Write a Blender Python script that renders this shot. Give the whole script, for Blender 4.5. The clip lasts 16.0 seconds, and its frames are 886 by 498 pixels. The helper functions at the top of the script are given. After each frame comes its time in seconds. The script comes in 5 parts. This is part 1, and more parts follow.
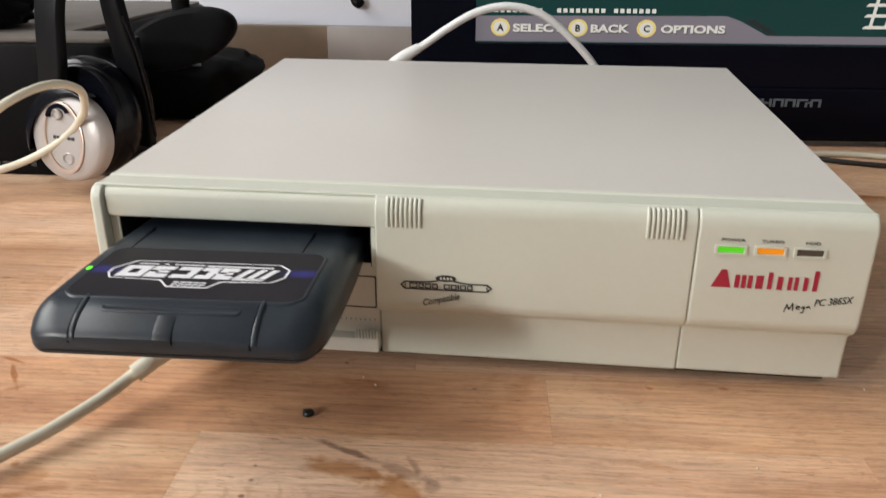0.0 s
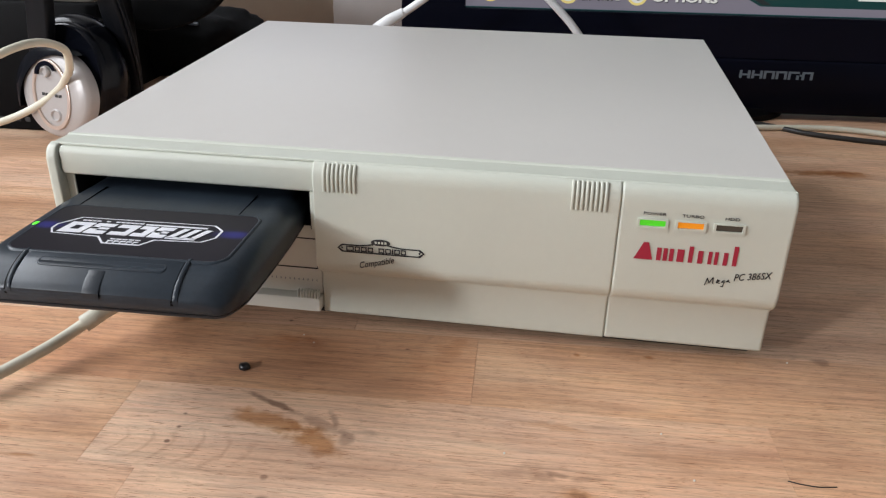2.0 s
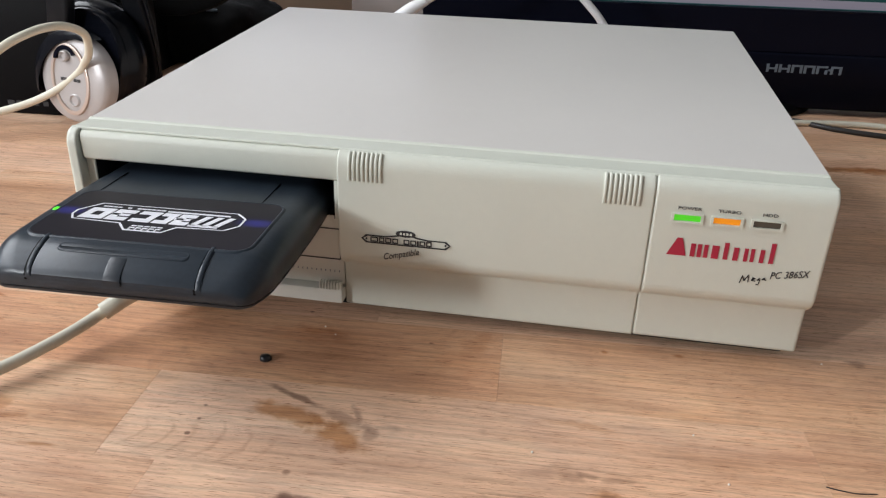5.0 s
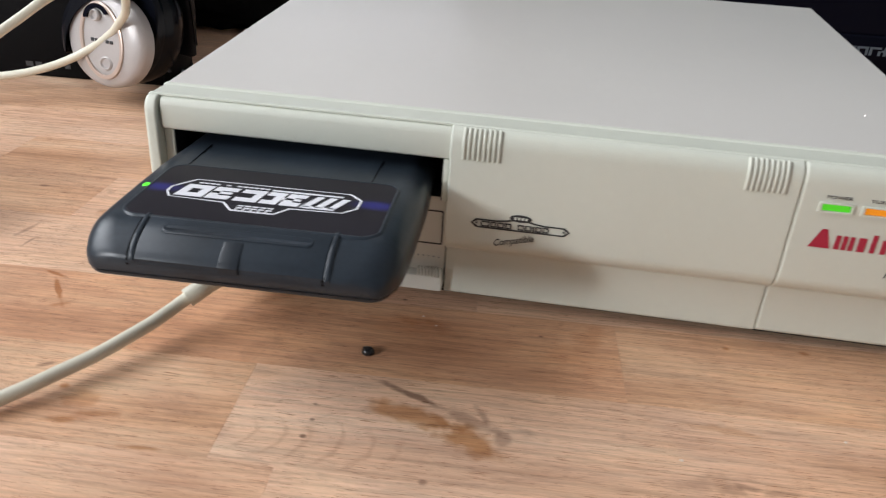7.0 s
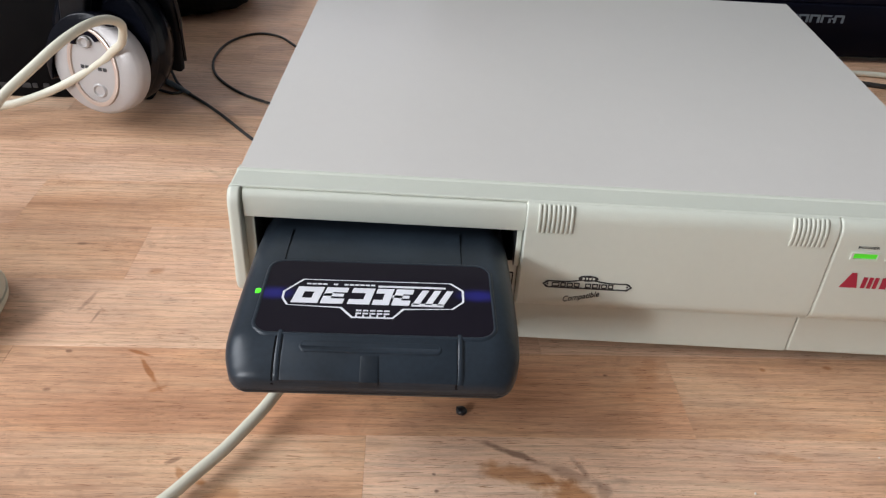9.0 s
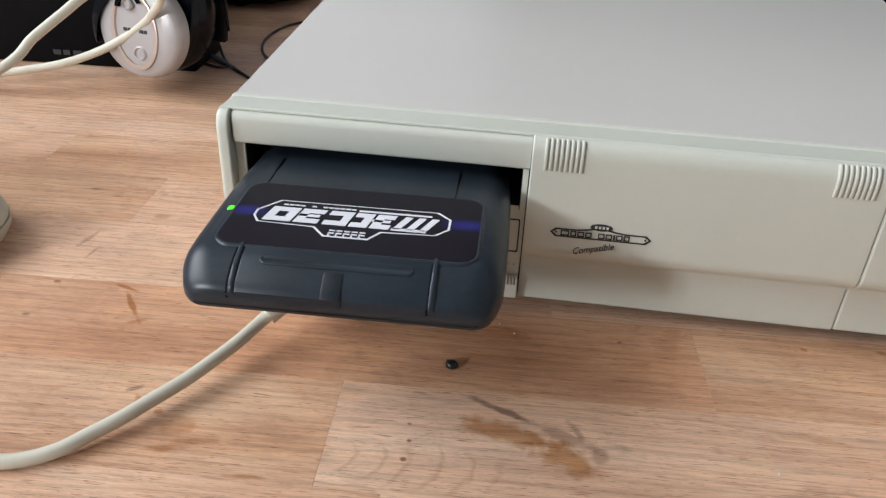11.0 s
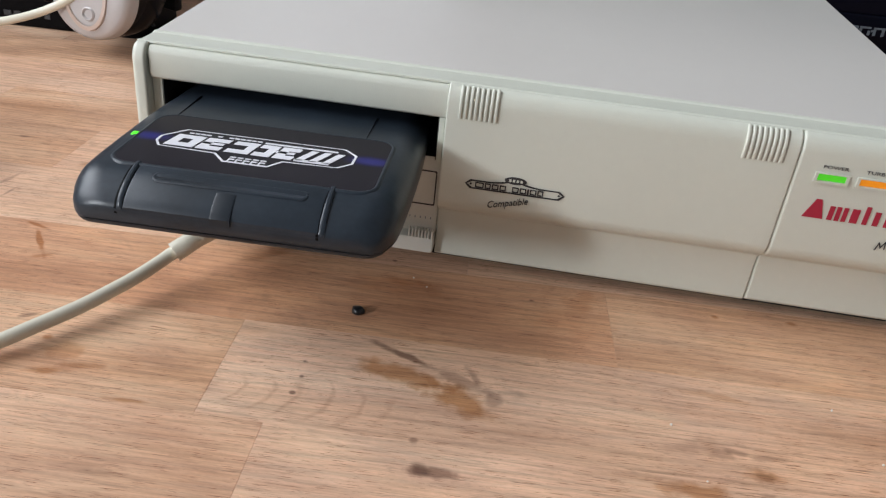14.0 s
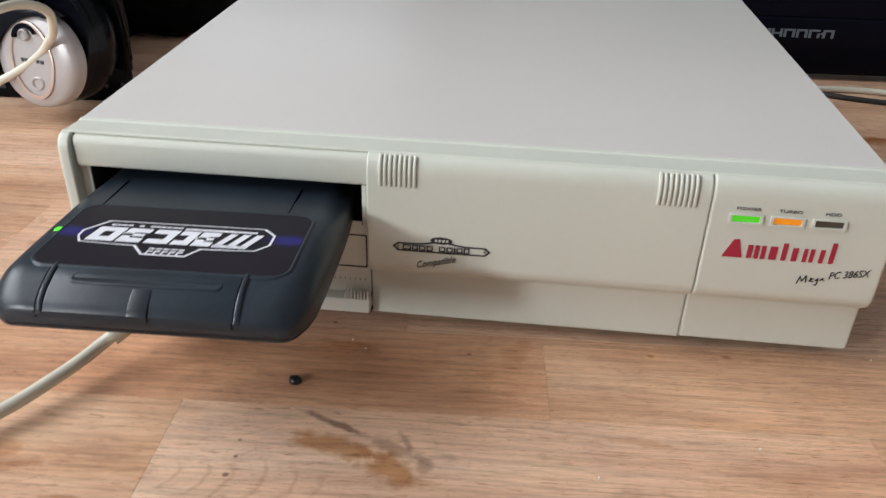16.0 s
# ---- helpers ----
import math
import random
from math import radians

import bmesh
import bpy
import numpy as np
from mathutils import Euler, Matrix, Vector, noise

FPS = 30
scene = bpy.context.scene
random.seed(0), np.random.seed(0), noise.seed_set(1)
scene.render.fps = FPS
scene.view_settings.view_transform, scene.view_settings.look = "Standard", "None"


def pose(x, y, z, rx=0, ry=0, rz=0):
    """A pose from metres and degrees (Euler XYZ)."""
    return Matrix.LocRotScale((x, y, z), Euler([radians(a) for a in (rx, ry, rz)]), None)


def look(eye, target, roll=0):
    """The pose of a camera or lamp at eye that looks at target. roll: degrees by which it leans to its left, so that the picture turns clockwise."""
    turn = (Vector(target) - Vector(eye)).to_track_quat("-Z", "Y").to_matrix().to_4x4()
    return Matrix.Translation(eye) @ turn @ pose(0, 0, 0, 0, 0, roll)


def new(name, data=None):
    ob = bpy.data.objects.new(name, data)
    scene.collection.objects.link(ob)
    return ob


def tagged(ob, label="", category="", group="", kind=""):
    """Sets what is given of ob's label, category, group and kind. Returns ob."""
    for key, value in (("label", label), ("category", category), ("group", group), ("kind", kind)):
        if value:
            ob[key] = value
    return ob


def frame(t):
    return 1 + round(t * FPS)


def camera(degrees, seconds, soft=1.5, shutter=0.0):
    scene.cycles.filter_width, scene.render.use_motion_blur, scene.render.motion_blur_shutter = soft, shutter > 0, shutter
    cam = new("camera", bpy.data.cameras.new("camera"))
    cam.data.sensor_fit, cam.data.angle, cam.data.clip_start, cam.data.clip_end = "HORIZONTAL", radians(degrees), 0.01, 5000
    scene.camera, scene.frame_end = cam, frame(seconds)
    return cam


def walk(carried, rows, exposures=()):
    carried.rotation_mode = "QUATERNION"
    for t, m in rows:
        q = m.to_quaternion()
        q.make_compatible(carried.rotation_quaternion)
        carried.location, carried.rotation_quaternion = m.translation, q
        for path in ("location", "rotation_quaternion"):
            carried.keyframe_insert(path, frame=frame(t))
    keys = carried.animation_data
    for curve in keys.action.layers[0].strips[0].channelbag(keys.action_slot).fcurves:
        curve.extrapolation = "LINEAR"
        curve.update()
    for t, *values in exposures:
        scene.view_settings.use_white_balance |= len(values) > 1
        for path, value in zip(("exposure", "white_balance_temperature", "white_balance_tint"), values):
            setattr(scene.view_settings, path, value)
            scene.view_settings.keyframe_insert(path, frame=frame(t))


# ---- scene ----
cam = camera(59.6, 16.0, soft=1.2, shutter=0.4)
PATH = [
    (0, (0.202, -0.324, 0.199), (-0.004, 1.518, -0.552), 0.3),
    (0.5, (0.217, -0.321, 0.191), (0.007, 1.483, -0.648), 0.9),
    (1, (0.224, -0.323, 0.189), (-0.015, 1.461, -0.683), 1.5),
    (1.5, (0.236, -0.326, 0.198), (-0.026, 1.461, -0.66), 1.2),
    (2, (0.247, -0.329, 0.206), (-0.023, 1.465, -0.635), 1.1),
    (2.5, (0.233, -0.329, 0.202), (-0.06, 1.459, -0.646), 1.6),
    (3, (0.229, -0.332, 0.201), (-0.078, 1.451, -0.652), 1.9),
    (3.5, (0.235, -0.329, 0.202), (-0.07, 1.454, -0.651), 1.6),
    (4, (0.239, -0.327, 0.203), (-0.056, 1.457, -0.653), 1.4),
    (6.3, (0.233, -0.315, 0.192), (-0.057, 1.459, -0.685), 2.9),
    (6.5, (0.214, -0.314, 0.188), (-0.055, 1.459, -0.698), 3.7),
    (7, (0.172, -0.305, 0.192), (-0.046, 1.458, -0.726), 3.7),
    (7.5, (0.094, -0.286, 0.204), (0.05, 1.418, -0.843), 4.8),
    (8, (0.061, -0.324, 0.243), (0.051, 1.34, -0.867), 5.3),
    (8.5, (0.085, -0.312, 0.249), (0.093, 1.355, -0.855), 3.9),
    (9, (0.095, -0.3, 0.263), (0.109, 1.368, -0.84), 3.3),
    (9.2, (0.097, -0.301, 0.264), (0.095, 1.376, -0.826), 3.0),
    (11.3, (0.14, -0.293, 0.208), (-0.066, 1.413, -0.816), 2.6),
    (11.5, (0.144, -0.291, 0.208), (-0.042, 1.409, -0.829), 3.2),
    (12, (0.159, -0.292, 0.205), (-0.012, 1.405, -0.84), 3.3),
    (12.5, (0.169, -0.292, 0.21), (0.014, 1.406, -0.835), 3.1),
    (13, (0.17, -0.289, 0.203), (0.013, 1.42, -0.825), 3.1),
    (13.5, (0.175, -0.298, 0.209), (0.021, 1.434, -0.779), 4.0),
    (14, (0.166, -0.305, 0.185), (0.014, 1.435, -0.79), 6.2),
    (14.5, (0.17, -0.308, 0.196), (0.006, 1.435, -0.77), 5.7),
    (15, (0.176, -0.306, 0.196), (0.016, 1.443, -0.762), 5.3),
    (15.5, (0.181, -0.304, 0.197), (0.029, 1.445, -0.761), 4.2),
    (16, (0.195, -0.295, 0.211), (0.035, 1.451, -0.752), 1.8),
]
walk(cam, [(t, look(eye, target, roll)) for t, eye, target, roll in PATH], ((0.0, 0.03, 7000, 10), (0.5, 0.03, 6800, 10), (1.0, 0.02, 6550, 10), (2.0, 0.01, 6420, 10), (7.0, -0.01, 6430, 10), (7.9, -0.24, 6450, 10), (8.4, -0.21, 6400, 10), (9.2, -0.09, 6360, 10), (13.5, -0.09, 6310, 10), (15.0, -0.08, 6340, 10), (16.0, -0.02, 6400, 10)))


# ---- world, window light ----
world = bpy.data.worlds.new("sky")
scene.world = world
world.use_nodes = True
wn = world.node_tree.nodes
sky = wn.new("ShaderNodeTexSky")
sky.sky_type = "NISHITA"
sky.sun_disc = False
sky.sun_elevation = radians(35)
sky.sun_rotation = radians(200)
wn["Background"].inputs[1].default_value = 0.1
world.node_tree.links.new(sky.outputs[0], wn["Background"].inputs[0])


def window_lamp(name, m, width, height, watts, colour):
    data = bpy.data.lights.new(name, "AREA")
    data.shape, data.size, data.size_y = "RECTANGLE", width, height
    data.energy, data.color = watts, colour
    ob = new(name, data)
    ob.matrix_world = m
    return ob


window_lamp("window_daylight", look((-2.50, -0.25, 2.10), (0.0, -0.25, 2.10)), 3.1, 1.9, 162, (0.95, 0.97, 1.0))
window_lamp("window_daylight_front", look((-1.55, -1.96, 0.80), (-1.55, 0.0, 0.80)), 0.34, 0.34, 56, (0.95, 0.97, 1.0))
scene.view_settings.exposure = 0.0


# ---- materials ----
def material(name, base, rough=0.5, metal=0.0, vary=0.06, scale=30.0, bump=0.0, bump_scale=400.0, spec=0.5, coat=0.0, emit=None, power=0.0):
    """Principled surface with two scales of variation and a fine relief, in object metres."""
    m = bpy.data.materials.new(name)
    m.use_nodes = True
    n, l = m.node_tree.nodes, m.node_tree.links
    b = n["Principled BSDF"]
    b.inputs["Metallic"].default_value = metal
    b.inputs["Roughness"].default_value = rough
    b.inputs["Specular IOR Level"].default_value = spec
    b.inputs["Coat Weight"].default_value = coat
    b.inputs["Coat Roughness"].default_value = 0.08
    co = n.new("ShaderNodeTexCoord")
    t1, t2 = n.new("ShaderNodeTexNoise"), n.new("ShaderNodeTexNoise")
    t1.inputs["Scale"].default_value, t2.inputs["Scale"].default_value = scale, scale * 14
    t1.inputs["Detail"].default_value = 4
    for t in (t1, t2):
        l.new(co.outputs["Object"], t.inputs["Vector"])
    mixn = n.new("ShaderNodeMath")
    mixn.operation = "MULTIPLY_ADD"
    l.new(t2.outputs["Fac"], mixn.inputs[0])
    mixn.inputs[1].default_value = 0.35
    l.new(t1.outputs["Fac"], mixn.inputs[2])
    ramp = n.new("ShaderNodeMapRange")
    ramp.inputs[1].default_value, ramp.inputs[2].default_value = 0.35, 1.0
    ramp.inputs[3].default_value, ramp.inputs[4].default_value = 1 - vary, 1 + vary
    l.new(mixn.outputs[0], ramp.inputs[0])
    mul = n.new("ShaderNodeVectorMath")
    mul.operation = "SCALE"
    mul.inputs[0].default_value = base
    l.new(ramp.outputs[0], mul.inputs["Scale"])
    l.new(mul.outputs[0], b.inputs["Base Color"])
    if bump:
        t3, bp = n.new("ShaderNodeTexNoise"), n.new("ShaderNodeBump")
        t3.inputs["Scale"].default_value = bump_scale
        t3.inputs["Detail"].default_value = 3
        l.new(co.outputs["Object"], t3.inputs["Vector"])
        bp.inputs["Strength"].default_value, bp.inputs["Distance"].default_value = bump, 0.0004
        l.new(t3.outputs["Fac"], bp.inputs["Height"])
        l.new(bp.outputs[0], b.inputs["Normal"])
    if emit:
        b.inputs["Emission Color"].default_value = (*emit, 1)
        b.inputs["Emission Strength"].default_value = power
    return m


OIL, SCORCH, WARM, PALE = (0.62, 0.42, 0.22), (0.34, 0.28, 0.27), (0.86, 0.70, 0.56), (1.10, 1.14, 1.20)
# brightening tint: paints extra light onto the desk's right front
LIGHT_POOL = (1.20, 1.15, 1.08)
STAINS_AND_LIGHT = [
    (0.134, -0.0635, -22, 0.013, 0.0016, SCORCH, 0.9), (0.158, -0.0735, -20, 0.014, 0.0030, SCORCH, 0.55), (0.171, -0.082, 70, 0.006, 0.0030, SCORCH, 0.5),
    (0.136, -0.0755, -12, 0.018, 0.0050, OIL, 0.8), (0.158, -0.0850, -25, 0.012, 0.0065, OIL, 0.85), (0.060, -0.040, 3, 0.055, 0.016, WARM, 0.25), (0.108, -0.082, 3, 0.036, 0.023, PALE, 0.7),
    (0.160, -0.028, 3, 0.062, 0.028, WARM, 0.3), (0.30, -0.03, 3, 0.07, 0.04, LIGHT_POOL, 0.15), (0.255, -0.10, 3, 0.08, 0.035, LIGHT_POOL, 0.15), (0.155, -0.122, 0, 0.008, 0.0022, SCORCH, 0.8), (0.150, -0.1215, 20, 0.003, 0.0028, SCORCH, 0.7),
    (-0.052, -0.010, -18, 0.008, 0.0011, OIL, 0.9), (-0.041, -0.024, -52, 0.012, 0.0012, OIL, 0.9), (-0.034, -0.035, 30, 0.004, 0.0012, OIL, 0.6),
    (0.0985, -0.0772, 0, 0.0010, 0.0009, SCORCH, 0.9), (0.0995, -0.0955, 0, 0.0010, 0.0009, SCORCH, 0.95), (0.100, -0.086, 0, 0.0009, 0.0008, SCORCH, 0.9),
    (0.182, -0.0095, 0, 0.0013, 0.0010, SCORCH, 0.95), (0.117, 0.007, 0, 0.0012, 0.0010, SCORCH, 0.95), (0.146, -0.109, 0, 0.0016, 0.0012, SCORCH, 0.7),
    (0.383, 0.016, 0, 0.004, 0.003, SCORCH, 0.6), (0.465, 0.318, 10, 0.030, 0.006, OIL, 0.9), (0.012, -0.094, 20, 0.007, 0.0045, OIL, 0.5), (0.002, -0.088, 0, 0.0022, 0.0018, OIL, 0.9),
    (-0.118, 0.083, 5, 0.006, 0.0013, SCORCH, 0.8), (-0.092, 0.028, 80, 0.009, 0.0012, SCORCH, 0.45), (-0.085, -0.012, 0, 0.0014, 0.0010, SCORCH, 0.8), (-0.128, -0.100, 0, 0.0028, 0.0022, SCORCH, 0.8),
    (-0.06, -0.05, 3, 0.12, 0.05, WARM, 0.2), (-0.16, 0.10, 3, 0.10, 0.06, WARM, 0.25), (0.02, -0.14, 3, 0.10, 0.03, WARM, 0.2),
    (0.012, -0.1055, 15, 0.006, 0.0022, OIL, 0.8), (0.022, -0.1000, 10, 0.007, 0.0018, OIL, 0.6), (-0.013, -0.077, 40, 0.0030, 0.0013, SCORCH, 0.7), (-0.008, -0.084, -60, 0.005, 0.0013, OIL, 0.7),
    (0.046, -0.1135, 5, 0.007, 0.0010, OIL, 0.7), (0.255, -0.058, -5, 0.014, 0.002, OIL, 0.4), (0.252, -0.091, 0, 0.006, 0.002, SCORCH, 0.45), (0.163, -0.071, -60, 0.006, 0.0016, SCORCH, 0.6),
    (-0.105, -0.109, 0, 0.0022, 0.0014, SCORCH, 0.95), (-0.073, -0.142, 0, 0.020, 0.010, OIL, 0.4), (-0.084, -0.039, 0, 0.0018, 0.0010, SCORCH, 0.6), (-0.083, 0.016, 85, 0.006, 0.0009, SCORCH, 0.6),
    (0.241, -0.110, 5, 0.011, 0.0035, OIL, 0.75), (0.265, -0.099, 0, 0.0035, 0.0022, SCORCH, 0.5), (0.265, -0.108, 0, 0.0028, 0.0022, SCORCH, 0.5), (0.268, -0.089, 10, 0.006, 0.0016, SCORCH, 0.45), (0.258, -0.088, -10, 0.004, 0.0014, SCORCH, 0.5),
    (0.37, -0.07, 3, 0.10, 0.06, WARM, 0.5), (0.335, -0.098, -3, 0.024, 0.0014, OIL, 0.8), (0.124, -0.014, 3, 0.020, 0.007, WARM, 0.45), (0.126, -0.010, 3, 0.010, 0.003, OIL, 0.45), (-0.065, 0.059, 10, 0.004, 0.003, OIL, 0.5), (0.484, 0.317, 0, 0.016, 0.008, OIL, 0.7),
    (0.205, -0.004, 60, 0.010, 0.006, OIL, 0.35), (0.20, -0.020, 3, 0.016, 0.010, WARM, 0.3), (0.060, -0.062, 3, 0.022, 0.006, WARM, 0.3),
    (0.245, -0.088, 20, 0.012, 0.004, SCORCH, 0.28), (0.265, -0.098, 0, 0.006, 0.003, OIL, 0.6), (0.30, 0.005, 0, 0.0022, 0.0015, OIL, 0.8), (0.265, 0.001, 0, 0.0016, 0.0012, OIL, 0.8),
]


def wood_material():
    """Oiled hardwood strips: grain along x, pores, growth waves, a tone of its own for each strip."""
    m = bpy.data.materials.new("oiled_hardwood")
    m.use_nodes = True
    n, l = m.node_tree.nodes, m.node_tree.links
    b = n["Principled BSDF"]
    b.inputs["Roughness"].default_value = 0.42
    b.inputs["Specular IOR Level"].default_value = 0.45
    co, info = n.new("ShaderNodeTexCoord"), n.new("ShaderNodeObjectInfo")

    def math_node(op, a, c, d=None):
        k = n.new("ShaderNodeMath")
        k.operation = op
        for i, v in enumerate((a, c, d)):
            if v is None:
                continue
            if isinstance(v, (int, float)):
                k.inputs[i].default_value = v
            else:
                l.new(v, k.inputs[i])
        return k.outputs[0]

    shift = n.new("ShaderNodeCombineXYZ")
    l.new(math_node("MULTIPLY", info.outputs["Random"], 37.0), shift.inputs[0])
    l.new(math_node("MULTIPLY", info.outputs["Random"], 91.0), shift.inputs[1])
    add = n.new("ShaderNodeVectorMath")
    add.operation = "ADD"
    l.new(co.outputs["Object"], add.inputs[0])
    l.new(shift.outputs[0], add.inputs[1])

    def noise_node(scale3, detail=5.0, rough=0.55, dist=0.0):
        mp, t = n.new("ShaderNodeMapping"), n.new("ShaderNodeTexNoise")
        mp.inputs["Scale"].default_value = scale3
        l.new(add.outputs[0], mp.inputs["Vector"])
        l.new(mp.outputs[0], t.inputs["Vector"])
        t.inputs["Scale"].default_value = 1.0
        t.inputs["Detail"].default_value = detail
        t.inputs["Roughness"].default_value = rough
        t.inputs["Distortion"].default_value = dist
        return t.outputs["Fac"]

    broad = noise_node((7, 30, 20), 4, 0.5, 0.6)
    grain = noise_node((26, 520, 200), 6, 0.62, 0.3)
    pores = noise_node((95, 2600, 300), 2, 0.6)
    fibre = noise_node((60, 1500, 300), 3, 0.65, 0.4)
    speck = noise_node((420, 1100, 300), 3, 0.7)
    cloud = noise_node((14, 34, 10), 4, 0.6, 1.2)
    sparse = noise_node((24, 70, 10), 3, 0.6)
    blotch = noise_node((16, 26, 10), 3)
    stain = noise_node((38, 60, 20), 4, 0.6, 0.8)
    # cathedral figure: bands along the grain, bent into arches
    wmap, wave = n.new("ShaderNodeMapping"), n.new("ShaderNodeTexWave")
    wmap.inputs["Scale"].default_value = (7, 60, 10)
    l.new(add.outputs[0], wmap.inputs["Vector"])
    l.new(wmap.outputs[0], wave.inputs["Vector"])
    wave.wave_type, wave.bands_direction = "BANDS", "Y"
    wave.inputs["Scale"].default_value = 1.0
    wave.inputs["Distortion"].default_value = 9.0
    wave.inputs["Detail"].default_value = 3.0
    wave.inputs["Detail Scale"].default_value = 1.2
    figure = n.new("ShaderNodeMapRange")
    figure.inputs[1].default_value, figure.inputs[2].default_value = 0.0, 0.35
    figure.inputs[3].default_value, figure.inputs[4].default_value = 0.86, 1.0
    l.new(wave.outputs["Fac"], figure.inputs[0])
    tone = math_node("MULTIPLY_ADD", grain, 0.40, math_node("MULTIPLY_ADD", broad, 0.62, 0.09))
    ramp = n.new("ShaderNodeValToRGB")
    e = ramp.color_ramp.elements
    e[0].position, e[0].color = 0.42, (0.50, 0.280, 0.162, 1)
    e[1].position, e[1].color = 0.76, (0.77, 0.535, 0.360, 1)
    mid = e.new(0.58)
    mid.color = (0.675, 0.415, 0.262, 1)
    l.new(tone, ramp.inputs[0])
    # each strip lighter or redder than its neighbour
    hue = n.new("ShaderNodeHueSaturation")
    hue.inputs["Hue"].default_value = 0.5
    l.new(math_node("MULTIPLY_ADD", info.outputs["Random"], 0.10, math_node("MULTIPLY_ADD", blotch, 0.45, 0.72)), hue.inputs["Value"])
    l.new(math_node("MULTIPLY_ADD", info.outputs["Random"], -0.12, 1.03), hue.inputs["Saturation"])
    l.new(ramp.outputs[0], hue.inputs["Color"])
    # dark open pores along the grain
    # fewer where the wood is close-grained
    limit = math_node("MULTIPLY_ADD", sparse, 0.16, 0.268)
    deep = n.new("ShaderNodeMapRange")
    deep.inputs[1].default_value, deep.inputs[2].default_value = 0.0, 0.03
    deep.inputs[3].default_value, deep.inputs[4].default_value = 1.0, 0.0
    l.new(math_node("SUBTRACT", pores, limit), deep.inputs[0])
    soft = n.new("ShaderNodeMapRange")
    soft.inputs[1].default_value, soft.inputs[2].default_value = 0.30, 0.62
    soft.inputs[3].default_value, soft.inputs[4].default_value = 0.86, 1.07
    l.new(fibre, soft.inputs[0])
    dust = n.new("ShaderNodeMapRange")
    dust.inputs[1].default_value, dust.inputs[2].default_value = 0.30, 0.70
    dust.inputs[3].default_value, dust.inputs[4].default_value = 0.93, 1.07
    l.new(speck, dust.inputs[0])
    pore_out = math_node("MULTIPLY", soft.outputs[0], dust.outputs[0])
    # thin dark growth lines
    lines = noise_node((22, 420, 120), 3, 0.5, 0.2)
    thin_line = n.new("ShaderNodeMapRange")
    thin_line.inputs[1].default_value, thin_line.inputs[2].default_value = 0.004, 0.022
    thin_line.inputs[3].default_value, thin_line.inputs[4].default_value = 0.80, 1.0
    l.new(math_node("ABSOLUTE", math_node("SUBTRACT", lines, 0.42), 0.0), thin_line.inputs[0])
    st = n.new("ShaderNodeMapRange")
    st.inputs[1].default_value, st.inputs[2].default_value = 0.62, 0.74
    st.inputs[3].default_value, st.inputs[4].default_value = 1.0, 0.80
    l.new(stain, st.inputs[0])
    sc = n.new("ShaderNodeVectorMath")
    sc.operation = "SCALE"
    l.new(hue.outputs[0], sc.inputs[0])
    l.new(math_node("MULTIPLY", math_node("MULTIPLY", math_node("MULTIPLY", pore_out, thin_line.outputs[0]), figure.outputs[0]), st.outputs[0]), sc.inputs["Scale"])

    # each strip's own tint
    own = n.new("ShaderNodeMix")
    own.data_type, own.blend_type = "RGBA", "MULTIPLY"
    own.inputs[0].default_value = 1.0
    # pinker and yellower clouds across the strips
    tintmap, warmth = n.new("ShaderNodeMapRange"), n.new("ShaderNodeMix")
    tintmap.inputs[1].default_value, tintmap.inputs[2].default_value = 0.38, 0.66
    l.new(cloud, tintmap.inputs[0])
    warmth.data_type, warmth.blend_type = "RGBA", "MIX"
    l.new(tintmap.outputs[0], warmth.inputs[0])
    warmth.inputs[6].default_value, warmth.inputs[7].default_value = (0.93, 0.90, 0.90, 1), (1.06, 1.04, 1.00, 1)
    clouds = n.new("ShaderNodeMix")
    clouds.data_type, clouds.blend_type = "RGBA", "MULTIPLY"
    clouds.inputs[0].default_value = 1.0
    l.new(sc.outputs[0], clouds.inputs[6])
    l.new(warmth.outputs[2], clouds.inputs[7])
    # the pores themselves, brown with old oil
    oiled = n.new("ShaderNodeMix")
    oiled.data_type, oiled.blend_type = "RGBA", "MULTIPLY"
    l.new(deep.outputs[0], oiled.inputs[0])
    l.new(clouds.outputs[2], oiled.inputs[6])
    oiled.inputs[7].default_value = (0.45, 0.30, 0.20, 1)
    l.new(oiled.outputs[2], own.inputs[6])
    l.new(info.outputs["Color"], own.inputs[7])

    # stains and wood tones with shapes of their own, and painted light, in desk metres: x, y, turn, half length, half
    # width, tint, strength
    geo = n.new("ShaderNodeNewGeometry")
    warp_in = n.new("ShaderNodeTexNoise")
    warp_in.inputs["Scale"].default_value, warp_in.inputs["Detail"].default_value = 150, 5
    l.new(geo.outputs["Position"], warp_in.inputs["Vector"])
    # nested growth arches in one short strip
    arch = n.new("ShaderNodeMapping")
    arch.vector_type = "TEXTURE"
    arch.inputs["Location"].default_value = (0.030, -0.098, 0)
    arch.inputs["Rotation"].default_value = (0, 0, radians(3))
    arch.inputs["Scale"].default_value = (1.0, 0.42, 1.0)
    l.new(geo.outputs["Position"], arch.inputs["Vector"])
    alen = n.new("ShaderNodeVectorMath")
    alen.operation = "LENGTH"
    l.new(arch.outputs[0], alen.inputs[0])
    wobble = n.new("ShaderNodeTexNoise")
    wobble.inputs["Scale"].default_value, wobble.inputs["Detail"].default_value = 75, 5
    l.new(geo.outputs["Position"], wobble.inputs["Vector"])
    turns = math_node("MULTIPLY_ADD", alen.outputs["Value"], 95.0, math_node("MULTIPLY", wobble.outputs["Fac"], 1.1))
